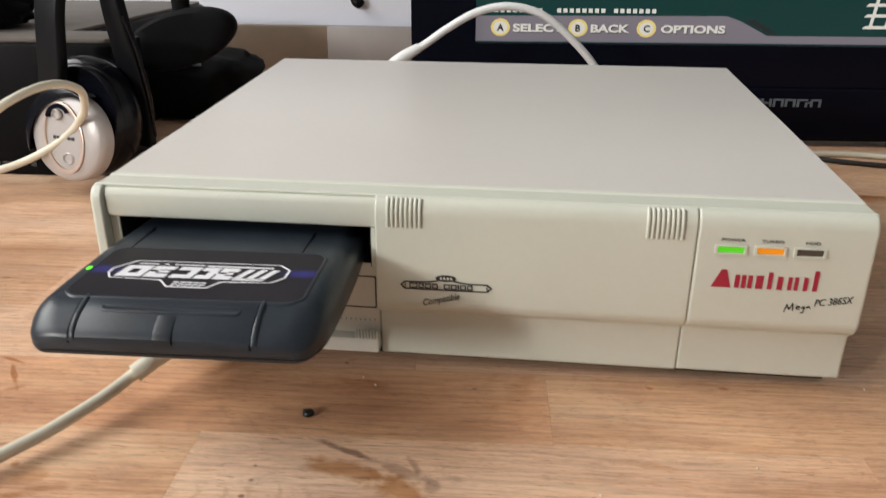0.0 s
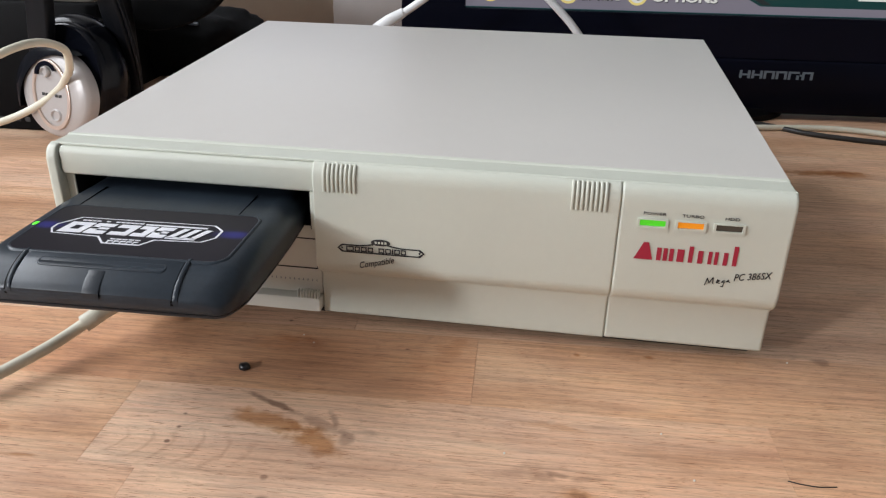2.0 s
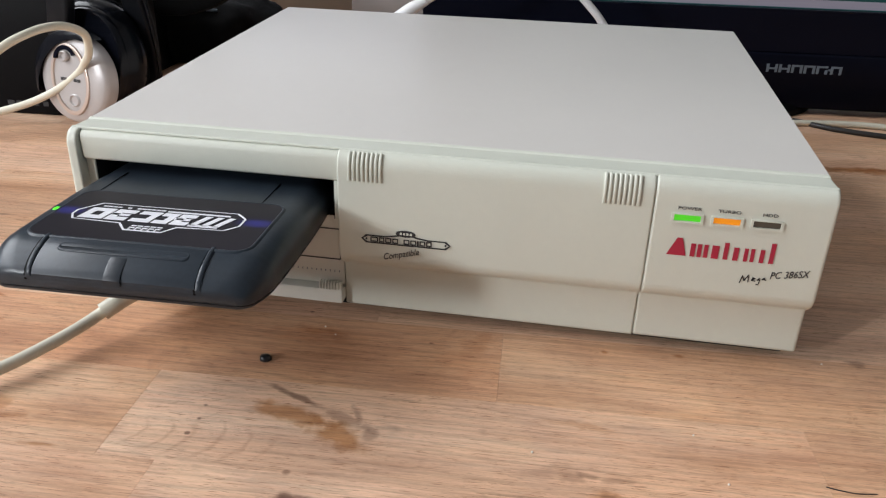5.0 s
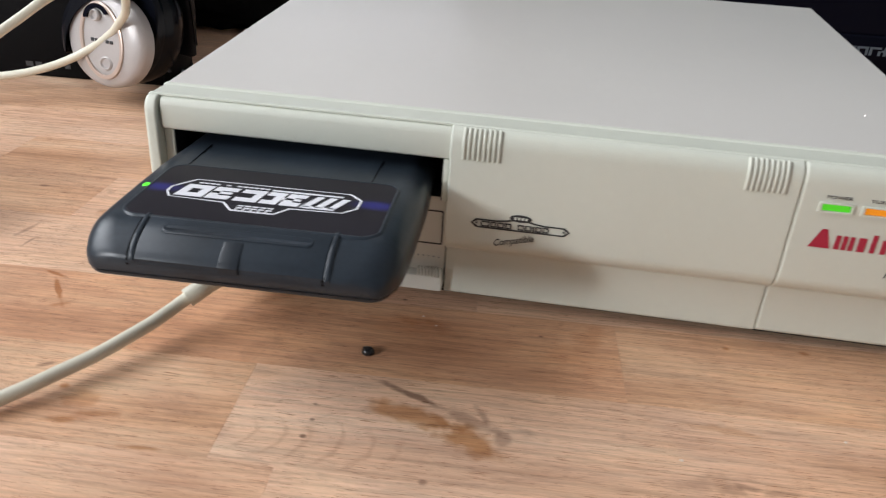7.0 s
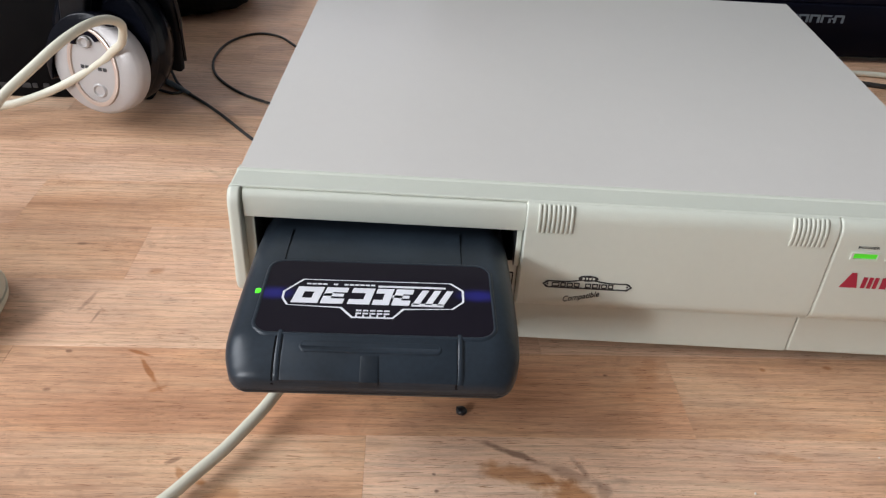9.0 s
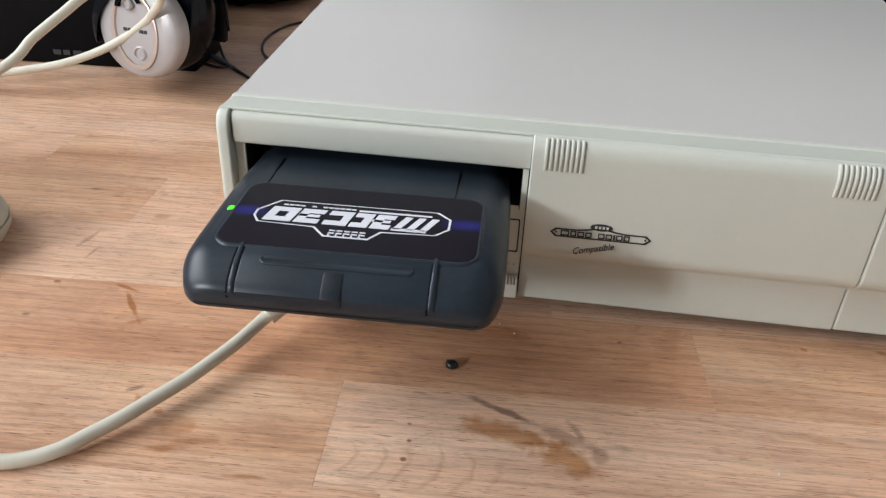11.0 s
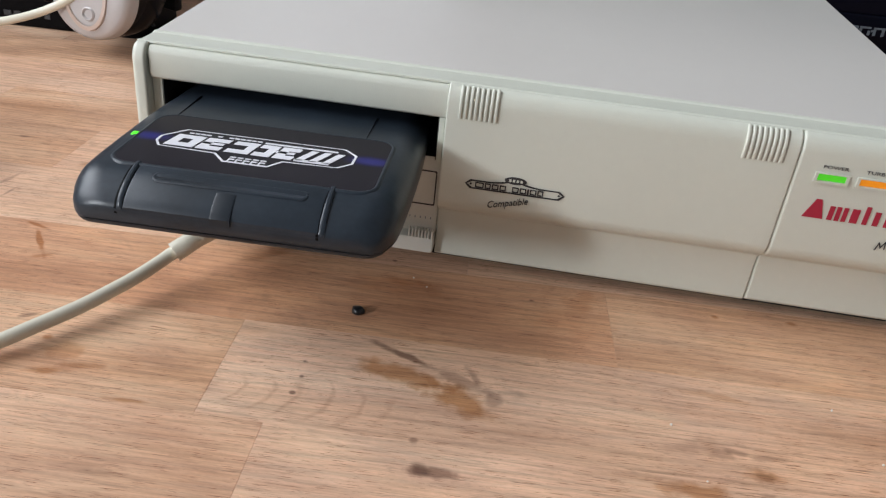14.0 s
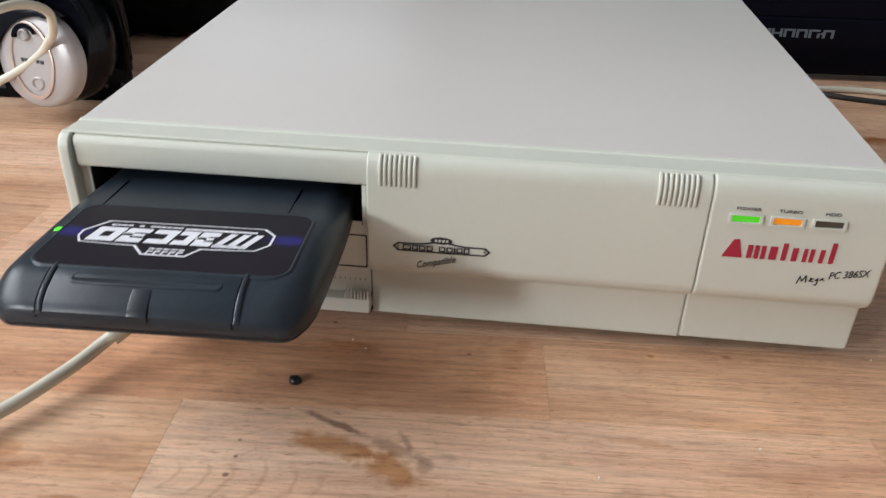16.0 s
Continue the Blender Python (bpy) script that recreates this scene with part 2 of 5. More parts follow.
    line = math_node("ABSOLUTE", math_node("SUBTRACT", math_node("FRACT", turns, 0.0), 0.5), 0.0)
    arc_line = n.new("ShaderNodeMapRange")
    arc_line.inputs[1].default_value, arc_line.inputs[2].default_value = 0.02, 0.17
    arc_line.inputs[3].default_value, arc_line.inputs[4].default_value = 0.42, 0.0
    l.new(line, arc_line.inputs[0])
    spot, slen, sfall = n.new("ShaderNodeMapping"), n.new("ShaderNodeVectorMath"), n.new("ShaderNodeMapRange")
    spot.vector_type = "TEXTURE"
    spot.inputs["Location"].default_value = (0.104, -0.0985, 0)
    spot.inputs["Rotation"].default_value = (0, 0, radians(3))
    spot.inputs["Scale"].default_value = (0.042, 0.0130, 1)
    l.new(geo.outputs["Position"], spot.inputs["Vector"])
    slen.operation = "LENGTH"
    l.new(spot.outputs[0], slen.inputs[0])
    sfall.inputs[1].default_value, sfall.inputs[2].default_value = 0.6, 1.1
    sfall.inputs[3].default_value, sfall.inputs[4].default_value = 1.0, 0.0
    l.new(slen.outputs["Value"], sfall.inputs[0])
    arches = n.new("ShaderNodeMix")
    arches.data_type, arches.blend_type = "RGBA", "MULTIPLY"
    l.new(math_node("MULTIPLY", arc_line.outputs[0], sfall.outputs[0]), arches.inputs[0])
    l.new(own.outputs[2], arches.inputs[6])
    arches.inputs[7].default_value = (0.62, 0.52, 0.46, 1)
    colour = arches.outputs[2]
    for sx, sy, turn, ha, hb, tint, power in STAINS_AND_LIGHT:
        mp = n.new("ShaderNodeMapping")
        mp.vector_type = "TEXTURE"
        mp.inputs["Location"].default_value = (sx, sy, 0)
        mp.inputs["Rotation"].default_value = (0, 0, radians(turn))
        mp.inputs["Scale"].default_value = (ha, hb, 1)
        l.new(geo.outputs["Position"], mp.inputs["Vector"])
        ln = n.new("ShaderNodeVectorMath")
        ln.operation = "LENGTH"
        l.new(mp.outputs[0], ln.inputs[0])
        mr = n.new("ShaderNodeMapRange")
        mr.interpolation_type = "SMOOTHSTEP"
        mr.inputs[1].default_value, mr.inputs[2].default_value = 0.75, 1.75
        mr.inputs[3].default_value, mr.inputs[4].default_value = power, 0.0
        # small marks are ragged, broad ones fade softly
        rag = 0.5 if ha > 0.03 else 2.2
        mr.inputs[1].default_value = 0.4 if ha > 0.03 else 0.75
        l.new(math_node("MULTIPLY_ADD", warp_in.outputs["Fac"], rag, math_node("SUBTRACT", ln.outputs["Value"], rag * 0.5 - 0.3)), mr.inputs[0])
        mx = n.new("ShaderNodeMix")
        mx.data_type, mx.blend_type = "RGBA", "MULTIPLY"
        l.new(mr.outputs[0], mx.inputs[0])
        l.new(colour, mx.inputs[6])
        mx.inputs[7].default_value = (*tint, 1)
        colour = mx.outputs[2]
    l.new(colour, b.inputs["Base Color"])
    l.new(math_node("MULTIPLY_ADD", broad, 0.20, 0.33), b.inputs["Roughness"])
    bp = n.new("ShaderNodeBump")
    bp.inputs["Strength"].default_value, bp.inputs["Distance"].default_value = 0.35, 0.0003
    l.new(math_node("SUBTRACT", grain, deep.outputs[0]), bp.inputs["Height"])
    l.new(bp.outputs[0], b.inputs["Normal"])
    return m


WOOD = wood_material()
BEIGE = material("aged_beige_plastic", (0.590, 0.605, 0.525), 0.42, vary=0.035, scale=18, bump=0.25, bump_scale=1800)
COVER = material("painted_steel_cover", (0.605, 0.578, 0.543), 0.40, vary=0.025, scale=9, bump=0.14, bump_scale=1500)
DRIVE = material("pale_drive_plastic", (0.66, 0.65, 0.58), 0.45, vary=0.03, bump=0.2, bump_scale=1500)
SMOKE = material("smoky_dark_plastic", (0.0185, 0.0255, 0.0345), 0.32, vary=0.4, scale=38, bump=0.12, bump_scale=260, spec=0.32)
# darker copy of the shell's plastic, for the lower shell and grip notch
SMOKEDEEP = material("smoky_dark_plastic_darker", (0.0120, 0.0165, 0.0225), 0.32, vary=0.35, scale=45, spec=0.36)
HPGLOSS = material("glossy_black_headphone_plastic", (0.003, 0.0035, 0.006), 0.20, vary=0.1, spec=0.20)
HPARM = material("satin_black_headphone_plastic", (0.0055, 0.0062, 0.008), 0.38, vary=0.1, bump=0.2, bump_scale=900, spec=0.12)
BLACK = material("matt_black_plastic", (0.003, 0.003, 0.0036), 0.45, vary=0.2, bump=0.3, bump_scale=900, spec=0.07)
GLOSSBLACK = material("glossy_black_bezel", (0.003, 0.0035, 0.008), 0.22, vary=0.1, spec=0.07)
DARKHOLE = material("dark_interior_and_shade", (0.006, 0.006, 0.006), 0.8, vary=0.1)
FABRIC = material("black_fabric", (0.0035, 0.0035, 0.004), 0.9, vary=0.3, scale=120, bump=0.8, bump_scale=1600, spec=0.15)
SILVER = material("silver_painted_plastic", (0.41, 0.385, 0.375), 0.36, metal=0.15, vary=0.05)
RINGTAN = material("tan_metal_ring", (0.52, 0.42, 0.36), 0.3, metal=0.5, vary=0.05)
GREYBTN = material("grey_button_plastic", (0.23, 0.25, 0.28), 0.4, vary=0.06)
PADBEIGE = material("beige_pad_plastic", (0.50, 0.49, 0.40), 0.45, vary=0.04, bump=0.25, bump_scale=1500)
CABLE = material("cream_cable_rubber", (0.63, 0.60, 0.49), 0.45, vary=0.05, scale=60)
WHITECABLE = material("white_cable_rubber", (0.70, 0.70, 0.70), 0.4, vary=0.04)
DARKCABLE = material("black_cable_rubber", (0.02, 0.018, 0.017), 0.5)
INK = material("black_print", (0.02, 0.02, 0.022), 0.5)
RED = material("red_print", (0.36, 0.014, 0.04), 0.45)
GREYPRINT = material("silver_print", (0.13, 0.16, 0.19), 0.4)
WHITEPRINT = material("white_print", (0.80, 0.80, 0.84), 0.4)


def sticker_material():
    """A near-black violet print with a blue streak fading out at either end."""
    m = material("dark_sticker", (0.0085, 0.0065, 0.0115), 0.34, vary=0.1, spec=0.16)
    n, l = m.node_tree.nodes, m.node_tree.links
    b = n["Principled BSDF"]
    plain = b.inputs["Base Color"].links[0].from_socket
    co = n.new("ShaderNodeTexCoord")
    colour = plain
    for at, size in (((-0.0440, -0.0155, 0), (0.0125, 0.0062, 1)), ((0.0400, -0.0135, 0), (0.0135, 0.0062, 1))):
        mp, ln, mr, mx = n.new("ShaderNodeMapping"), n.new("ShaderNodeVectorMath"), n.new("ShaderNodeMapRange"), n.new("ShaderNodeMix")
        mp.vector_type = "TEXTURE"
        mp.inputs["Location"].default_value, mp.inputs["Scale"].default_value = at, size
        l.new(co.outputs["Object"], mp.inputs["Vector"])
        ln.operation = "LENGTH"
        flat = n.new("ShaderNodeVectorMath")
        flat.operation = "MULTIPLY"
        flat.inputs[1].default_value = (1, 1, 0)
        l.new(mp.outputs[0], flat.inputs[0])
        l.new(flat.outputs[0], ln.inputs[0])
        mr.interpolation_type = "SMOOTHERSTEP"
        mr.inputs[1].default_value, mr.inputs[2].default_value = 0.0, 1.0
        mr.inputs[3].default_value, mr.inputs[4].default_value = 1.0, 0.0
        l.new(ln.outputs["Value"], mr.inputs[0])
        mx.data_type = "RGBA"
        l.new(mr.outputs[0], mx.inputs[0])
        l.new(colour, mx.inputs[6])
        mx.inputs[7].default_value = (0.020, 0.019, 0.150, 1)
        colour = mx.outputs[2]
    l.new(colour, b.inputs["Base Color"])
    return m


LABEL = sticker_material()
GREENLED = material("green_led", (0.05, 0.35, 0.02), 0.3, emit=(0.12, 1.0, 0.02), power=0.38)
CARTLED = material("bright_green_led", (0.05, 0.35, 0.02), 0.3, emit=(0.10, 1.0, 0.02), power=1.1)
AMBERLED = material("amber_led", (0.6, 0.2, 0.01), 0.3, emit=(1.0, 0.33, 0.005), power=0.38)
DARKLED = material("unlit_led", (0.07, 0.06, 0.045), 0.3)
WALL = material("pale_wall_paint", (0.27, 0.262, 0.258), 0.8, vary=0.03, scale=6, bump=0.3, bump_scale=250)
CEIL = material("ceiling_paint", (0.40, 0.40, 0.394), 0.85, vary=0.02, scale=4)
FLOORMAT = material("grey_carpet", (0.20, 0.19, 0.18), 0.9, vary=0.2, scale=40, bump=0.6, bump_scale=300)
WHITEBOARD = material("blue_white_card", (0.60, 0.63, 0.71), 0.5, vary=0.03, scale=8)
CARD = material("brown_cardboard", (0.18, 0.137, 0.10), 0.8, vary=0.08, scale=30)
# darker beige that carries the shade between the grip ribs
GROOVE = material("shaded_groove", (0.36, 0.35, 0.29), 0.7, vary=0.1)
BOXTOP = material("dusty_dark_lid", (0.11, 0.095, 0.082), 0.7, vary=0.25, scale=30)
CAPTION = material("grey_print", (0.07, 0.07, 0.07), 0.5)
GREYBOX = material("grey_box_plastic", (0.22, 0.20, 0.19), 0.6, vary=0.06)
CRUMB = material("black_crumb", (0.01, 0.01, 0.012), 0.35, vary=0.3, scale=300)
PALECRUMB = material("pale_crumb", (0.75, 0.70, 0.62), 0.6)


# ---- mesh helpers ----
def mesh_from(bm, name, mat, smooth=30):
    me = bpy.data.meshes.new(name)
    bmesh.ops.recalc_face_normals(bm, faces=bm.faces)
    for f in bm.faces:
        f.smooth = True
    for e in bm.edges:
        if len(e.link_faces) == 2 and e.calc_face_angle(0) > radians(smooth):
            e.smooth = False
    bm.to_mesh(me)
    bm.free()
    me.materials.append(mat)
    return me


def part(name, bm, mat, parent=None, label="", smooth=30):
    ob = new(name, mesh_from(bm, name, mat, smooth))
    if parent:
        ob.parent = parent
    if label:
        ob["label"] = label
    return ob


def thing(name, at, label, category, group="", kind=""):
    ob = new(name)
    ob.empty_display_size = 0.02
    ob.location = at
    return tagged(ob, label, category, group, kind)


def box(x0, x1, y0, y1, z0, z1, bevel=0.0, seg=2, bm=None):
    bm = bm or bmesh.new()
    r = bmesh.ops.create_cube(bm, size=1)
    for v in r["verts"]:
        v.co = Vector(((x0 + x1) / 2 + v.co.x * (x1 - x0), (y0 + y1) / 2 + v.co.y * (y1 - y0), (z0 + z1) / 2 + v.co.z * (z1 - z0)))
    if bevel:
        edges = {e for v in r["verts"] for e in v.link_edges}
        bmesh.ops.bevel(bm, geom=list(edges), offset=bevel, segments=seg, affect="EDGES", profile=0.5)
    return bm


def extrude_x(profile, x0, x1, bm=None, bevel=0.0, seg=2):
    """A closed (y, z) outline carried along x."""
    bm = bm or bmesh.new()
    a = [bm.verts.new((x0, y, z)) for y, z in profile]
    b = [bm.verts.new((x1, y, z)) for y, z in profile]
    fa, fb = bm.faces.new(a), bm.faces.new(b[::-1])
    k = len(profile)
    for i in range(k):
        bm.faces.new((a[i], b[i], b[(i + 1) % k], a[(i + 1) % k]))
    if bevel:
        edges = list(set(fa.edges) | set(fb.edges))
        bmesh.ops.bevel(bm, geom=edges, offset=bevel, segments=seg, affect="EDGES", profile=0.5)
    return bm


def plate(points, depth, place, bm=None):
    """A flat outline of (u, v) points with a little depth; place maps (u, v, d) to the world."""
    bm = bm or bmesh.new()
    a = [bm.verts.new(place(u, v, 0)) for u, v in points]
    b = [bm.verts.new(place(u, v, depth)) for u, v in points]
    bm.faces.new(a)
    bm.faces.new(b[::-1])
    k = len(points)
    for i in range(k):
        bm.faces.new((a[i], b[i], b[(i + 1) % k], a[(i + 1) % k]))
    return bm


def ring_plate(outer, inner, depth, place, bm=None):
    bm = bm or bmesh.new()
    k = len(outer)
    o = [[bm.verts.new(place(u, v, d)) for u, v in outer] for d in (0, depth)]
    i = [[bm.verts.new(place(u, v, d)) for u, v in inner] for d in (0, depth)]
    for j in range(k):
        q = (j + 1) % k
        bm.faces.new((o[1][j], o[1][q], i[1][q], i[1][j]))
        bm.faces.new((o[0][j], o[0][q], o[1][q], o[1][j]))
        bm.faces.new((i[0][j], i[0][q], i[1][q], i[1][j]))
    return bm


def smooth_path(points, per=8):
    """Catmull-Rom through the points."""
    p = [Vector(q) for q in points]
    p = [2 * p[0] - p[1]] + p + [2 * p[-1] - p[-2]]
    out = []
    for i in range(1, len(p) - 2):
        for k in range(per):
            t = k / per
            a, b, c, d = p[i - 1], p[i], p[i + 1], p[i + 2]
            out.append(0.5 * (2 * b + (c - a) * t + (2 * a - 5 * b + 4 * c - d) * t * t + (3 * b - a - 3 * c + d) * t ** 3))
    out.append(p[-2])
    return out


def tube(points, radius, sides=12, per=8, bm=None):
    """A round cable along a smooth path; radius may be a number or one for each given point."""
    bm = bm or bmesh.new()
    path = smooth_path(points, per)
    k = len(path)
    radii = [radius] * k if isinstance(radius, (int, float)) else [float(v) for v in np.interp(np.linspace(0, len(points) - 1, k), range(len(points)), radius)]
    rings, side = [], None
    for i, q in enumerate(path):
        ahead = (path[min(i + 1, k - 1)] - path[max(i - 1, 0)]).normalized()
        if side is None:
            side = ahead.orthogonal().normalized()
        side = (side - ahead * side.dot(ahead)).normalized()
        up = ahead.cross(side)
        rings.append([bm.verts.new(q + radii[i] * (math.cos(a) * side + math.sin(a) * up)) for a in [2 * math.pi * s / sides for s in range(sides)]])
    for a, b in zip(rings, rings[1:]):
        for s in range(sides):
            bm.faces.new((a[s], a[(s + 1) % sides], b[(s + 1) % sides], b[s]))
    bm.faces.new(rings[0][::-1])
    bm.faces.new(rings[-1])
    return bm


def loft(rings, bm=None, caps=True):
    bm = bm or bmesh.new()
    rows = [[bm.verts.new(q) for q in r] for r in rings]
    k = len(rows[0])
    for a, b in zip(rows, rows[1:]):
        for s in range(k):
            bm.faces.new((a[s], a[(s + 1) % k], b[(s + 1) % k], b[s]))
    if caps:
        bm.faces.new(rows[0][::-1])
        bm.faces.new(rows[-1])
    return bm


def lathe(profile, sides=40, bm=None):
    """(radius, height) pairs turned about z."""
    return loft([[(r * math.cos(a), r * math.sin(a), h) for a in [2 * math.pi * s / sides for s in range(sides)]] for r, h in profile], bm)


def words(name, text, size, m, mat, parent, shear=0.0, stretch=1.0, depth=0.00012, bold=0.0, wide=0.0):
    """Lettering in the built-in font as a thin mesh, its left end of the baseline at m."""
    cu = bpy.data.curves.new(name, "FONT")
    cu.body, cu.size, cu.shear, cu.extrude, cu.offset = text, size, shear, depth, bold
    cu.resolution_u = 3
    tmp = new("lettering_source", cu)
    bpy.context.view_layer.update()
    me = bpy.data.meshes.new_from_object(tmp.evaluated_get(bpy.context.evaluated_depsgraph_get()))
    bpy.data.objects.remove(tmp)
    bpy.data.curves.remove(cu)
    me.materials.clear()
    me.materials.append(mat)
    ob = new(name, me)
    ob.parent = parent
    if wide:
        xs = [v.co.x for v in me.vertices]
        stretch = wide / (max(xs) - min(xs))
    ob.matrix_local = m @ Matrix.Diagonal((stretch, 1, 1, 1))
    return ob


def rounded_rect(x0, x1, y0, y1, r, seg=5):
    out = []
    for cx, cy, a0 in ((x1 - r, y1 - r, 0), (x0 + r, y1 - r, 90), (x0 + r, y0 + r, 180), (x1 - r, y0 + r, 270)):
        for i in range(seg + 1):
            a = radians(a0 + 90 * i / seg)
            out.append((cx + r * math.cos(a), cy + r * math.sin(a)))
    return out


# ---- room ----
X0, X1, Y0, Y1, Z0, Z1 = -2.44, 1.9, -1.9, 2.4, -0.74, 3.15


def wall_with_opening(name, axis, at, thick, u0, u1, a0, a1, b0, b1):
    """A wall across x or y at a place, with one opening from a0 to a1 along it and b0 to b1 up."""
    bm = bmesh.new()
    for p0, p1, q0, q1 in ((u0, a0, Z0, Z1), (a1, u1, Z0, Z1), (a0, a1, Z0, b0), (a0, a1, b1, Z1)):
        if axis == "x":
            box(at - thick, at, p0, p1, q0, q1, bm=bm)
        else:
            box(p0, p1, at, at + thick, q0, q1, bm=bm)
    return tagged(part(name, bm, WALL), "pale painted plaster wall with a window opening", "wall", kind="structure")


wall_with_opening("wall_west", "x", X0, 0.12, Y0, Y1, -1.80, 1.30, 1.15, 3.05)
tagged(part("wall_north", box(X0 - 0.12, X1 + 0.12, Y1, Y1 + 0.12, Z0, Z1), WALL), "plain pale painted plaster wall", "wall", kind="structure")
tagged(part("wall_east", box(X1, X1 + 0.12, Y0, Y1, Z0, Z1), WALL), "plain pale painted plaster wall", "wall", kind="structure")
wall_with_opening("wall_south", "y", Y0 - 0.12, 0.12, X0 - 0.12, X1 + 0.12, -1.72, -1.38, 0.63, 0.97)
tagged(part("floor", box(X0 - 0.12, X1 + 0.12, Y0 - 0.12, Y1 + 0.12, Z0 - 0.1, Z0), FLOORMAT), "grey carpeted floor under the desk", "floor", kind="structure")
tagged(part("ceiling", box(X0 - 0.12, X1 + 0.12, Y0 - 0.12, Y1 + 0.12, Z1, Z1 + 0.1), CEIL), "plain white painted ceiling", "ceiling", kind="structure")

# ---- desktop computer ----
W = 0.352
pc = thing("desktop_computer", (0, 0, 0), "beige retro desktop computer lying flat on the wooden desk", "computer")
TOPF, TOPB, DEEP = 0.0905, 0.1055, 0.306


def top_z(y):
    return TOPF + (TOPB - TOPF) * (y - 0.02) / (DEEP - 0.02)


for fx in (0.03, W - 0.03):
    for fy in (0.045, DEEP - 0.03):
        bm = lathe([(0.009, 0.0), (0.010, 0.001), (0.010, 0.011), (0.008, 0.0125)], 20)
        bmesh.ops.translate(bm, verts=bm.verts, vec=(fx, fy, 0))
        part("foot", bm, BLACK, pc, "black rubber foot")


def brow(a, off=0.0):
    """The rounded brow of the front, a degrees from the top."""
    return 0.0052 - (0.0052 + off) * math.sin(radians(a)), 0.0816 + (0.0082 + off) * math.cos(radians(a))


def face_outline(off=0.0, front=0.0, y_in=0.0205, low=0.0076):
    """A front panel's side view: rounded brow, upright face, stepped-back skirt."""
    o = [(y_in, 0.0812), (0.0054 + front, 0.0812), (0.0054 + front, 0.0898 + off)]
    o += [(y + front, z) for y, z in (brow(a, off) for a in range(0, 91, 9))]
    # the face rolls under itself, then drops to the skirt
    o += [(front - off, 0.0400), (front - off + 0.0003, 0.0380), (front - off + 0.0010, 0.0361), (front - off + 0.0021, 0.0344), (front - off + 0.0036, 0.0330), (front + 0.0058, 0.0318), (front + 0.0076, 0.0307), (front - off + 0.0084, 0.0290)]
    o += [(front - off + 0.0086, low), (front - off + 0.0096, low - 0.0012), (y_in, low - 0.0012)]
    return o


def rail_outline(off=0.0):
    return [(0.0270, 0.0822), (0.0270, 0.0888), (0.0222, 0.0893), (0.0221, 0.0902 + off), (0.0215, 0.0905 + off), (0.0206, 0.0905 + off), (0.0199, 0.0902 + off), (0.0194, 0.0898 + off), (0.0070, 0.0898 + off), (0.0064, 0.0902 + off), (0.0056, 0.0902 + off), (0.0051, 0.0899 + off), (0.0050, 0.0892), (0.0057, 0.0885), (0.0057, 0.0822)]


def rounded_ends(outline, x0, x1, r0, r1, steps=4):
    """An outline carried along x, its ends turned in with a small radius."""
    rings = []
    for k in range(steps, -1, -1):
        a = radians(90 * k / steps)
        rings.append((x0 + r0 * (1 - math.sin(a)), -r0 * (1 - math.cos(a))))
    rings += [(x0 + r0 * 1.2, 0.0), (x1 - r1 * 1.2, 0.0)]
    for k in range(steps + 1):
        a = radians(90 * k / steps)
        rings.append((x1 - r1 * (1 - math.sin(a)), -r1 * (1 - math.cos(a))))
    return loft([[(x, y, z) for y, z in outline(off)] for x, off in rings])


def cover_outline(off):
    return [(0.0217, 0.012), (0.0217, 0.0886), (0.0217, top_z(0.0217) - 0.0003 + off), (0.0220, top_z(0.0222) - 0.00005 + off), (0.08, top_z(0.08) + off), (DEEP - 0.0035, top_z(DEEP) - 0.0002 + off), (DEEP - 0.001, top_z(DEEP) - 0.0012 + off), (DEEP, top_z(DEEP) - 0.0035), (DEEP, 0.012)]


def cover_mesh():
    bm = rounded_ends(cover_outline, 0.0006, W - 0.0006, 0.00015, 0.00015, 2)
    bmesh.ops.delete(bm, geom=[f for f in bm.faces if all(v.co.y < 0.0219 and v.co.z < 0.0887 for v in f.verts)], context="FACES")
    return bm


part("cover", cover_mesh(), COVER, pc, "grey-beige painted steel cover")
part("top_rail", rounded_ends(rail_outline, -0.0010, W, 0.0014, 0.0009), BEIGE, pc, "aged beige plastic rail along the front edge")
sliding = part("sliding_panel", rounded_ends(face_outline, 0.1345, 0.2771, 0.0008, 0.0010), BEIGE, pc, "aged beige plastic sliding front panel")
right_panel = part("front_panel", rounded_ends(lambda off: face_outline(off, low=0.0080), 0.2773, W, 0.0012, 0.0015), BEIGE, pc, "aged beige plastic panel with indicator lamps")
part("side_cheek", rounded_ends(lambda off: face_outline(off, -0.0006), -0.0014, 0.0046, 0.0024, 0.0010), BEIGE, pc)
part("bezel_backing", box(0.1345, W - 0.004, 0.0108, 0.0204, 0.012, 0.0815), BEIGE, pc)
# near-black block added as the shade in the gap under the case
part("underside_shade", box(0.004, W - 0.004, 0.0160, DEEP - 0.004, 0.0022, 0.0125, 0.0005), DARKHOLE, pc, "near-black block standing in for the shade under the computer")
lintel = [(0.0205, 0.0818), (0.0056, 0.0818), (0.0056, 0.0888), (0.0042, 0.0887), (0.0032, 0.0881), (0.0025, 0.0871), (0.0021, 0.0856), (0.0020, 0.0772), (0.0026, 0.0754), (0.0042, 0.0744), (0.0205, 0.0744)]
part("slot_lintel", extrude_x(lintel, 0.0056, 0.1343), BEIGE, pc)
part("slot_jamb", box(0.0047, 0.0092, 0.0050, 0.0205, 0.0095, 0.0743, 0.0005), BEIGE, pc)
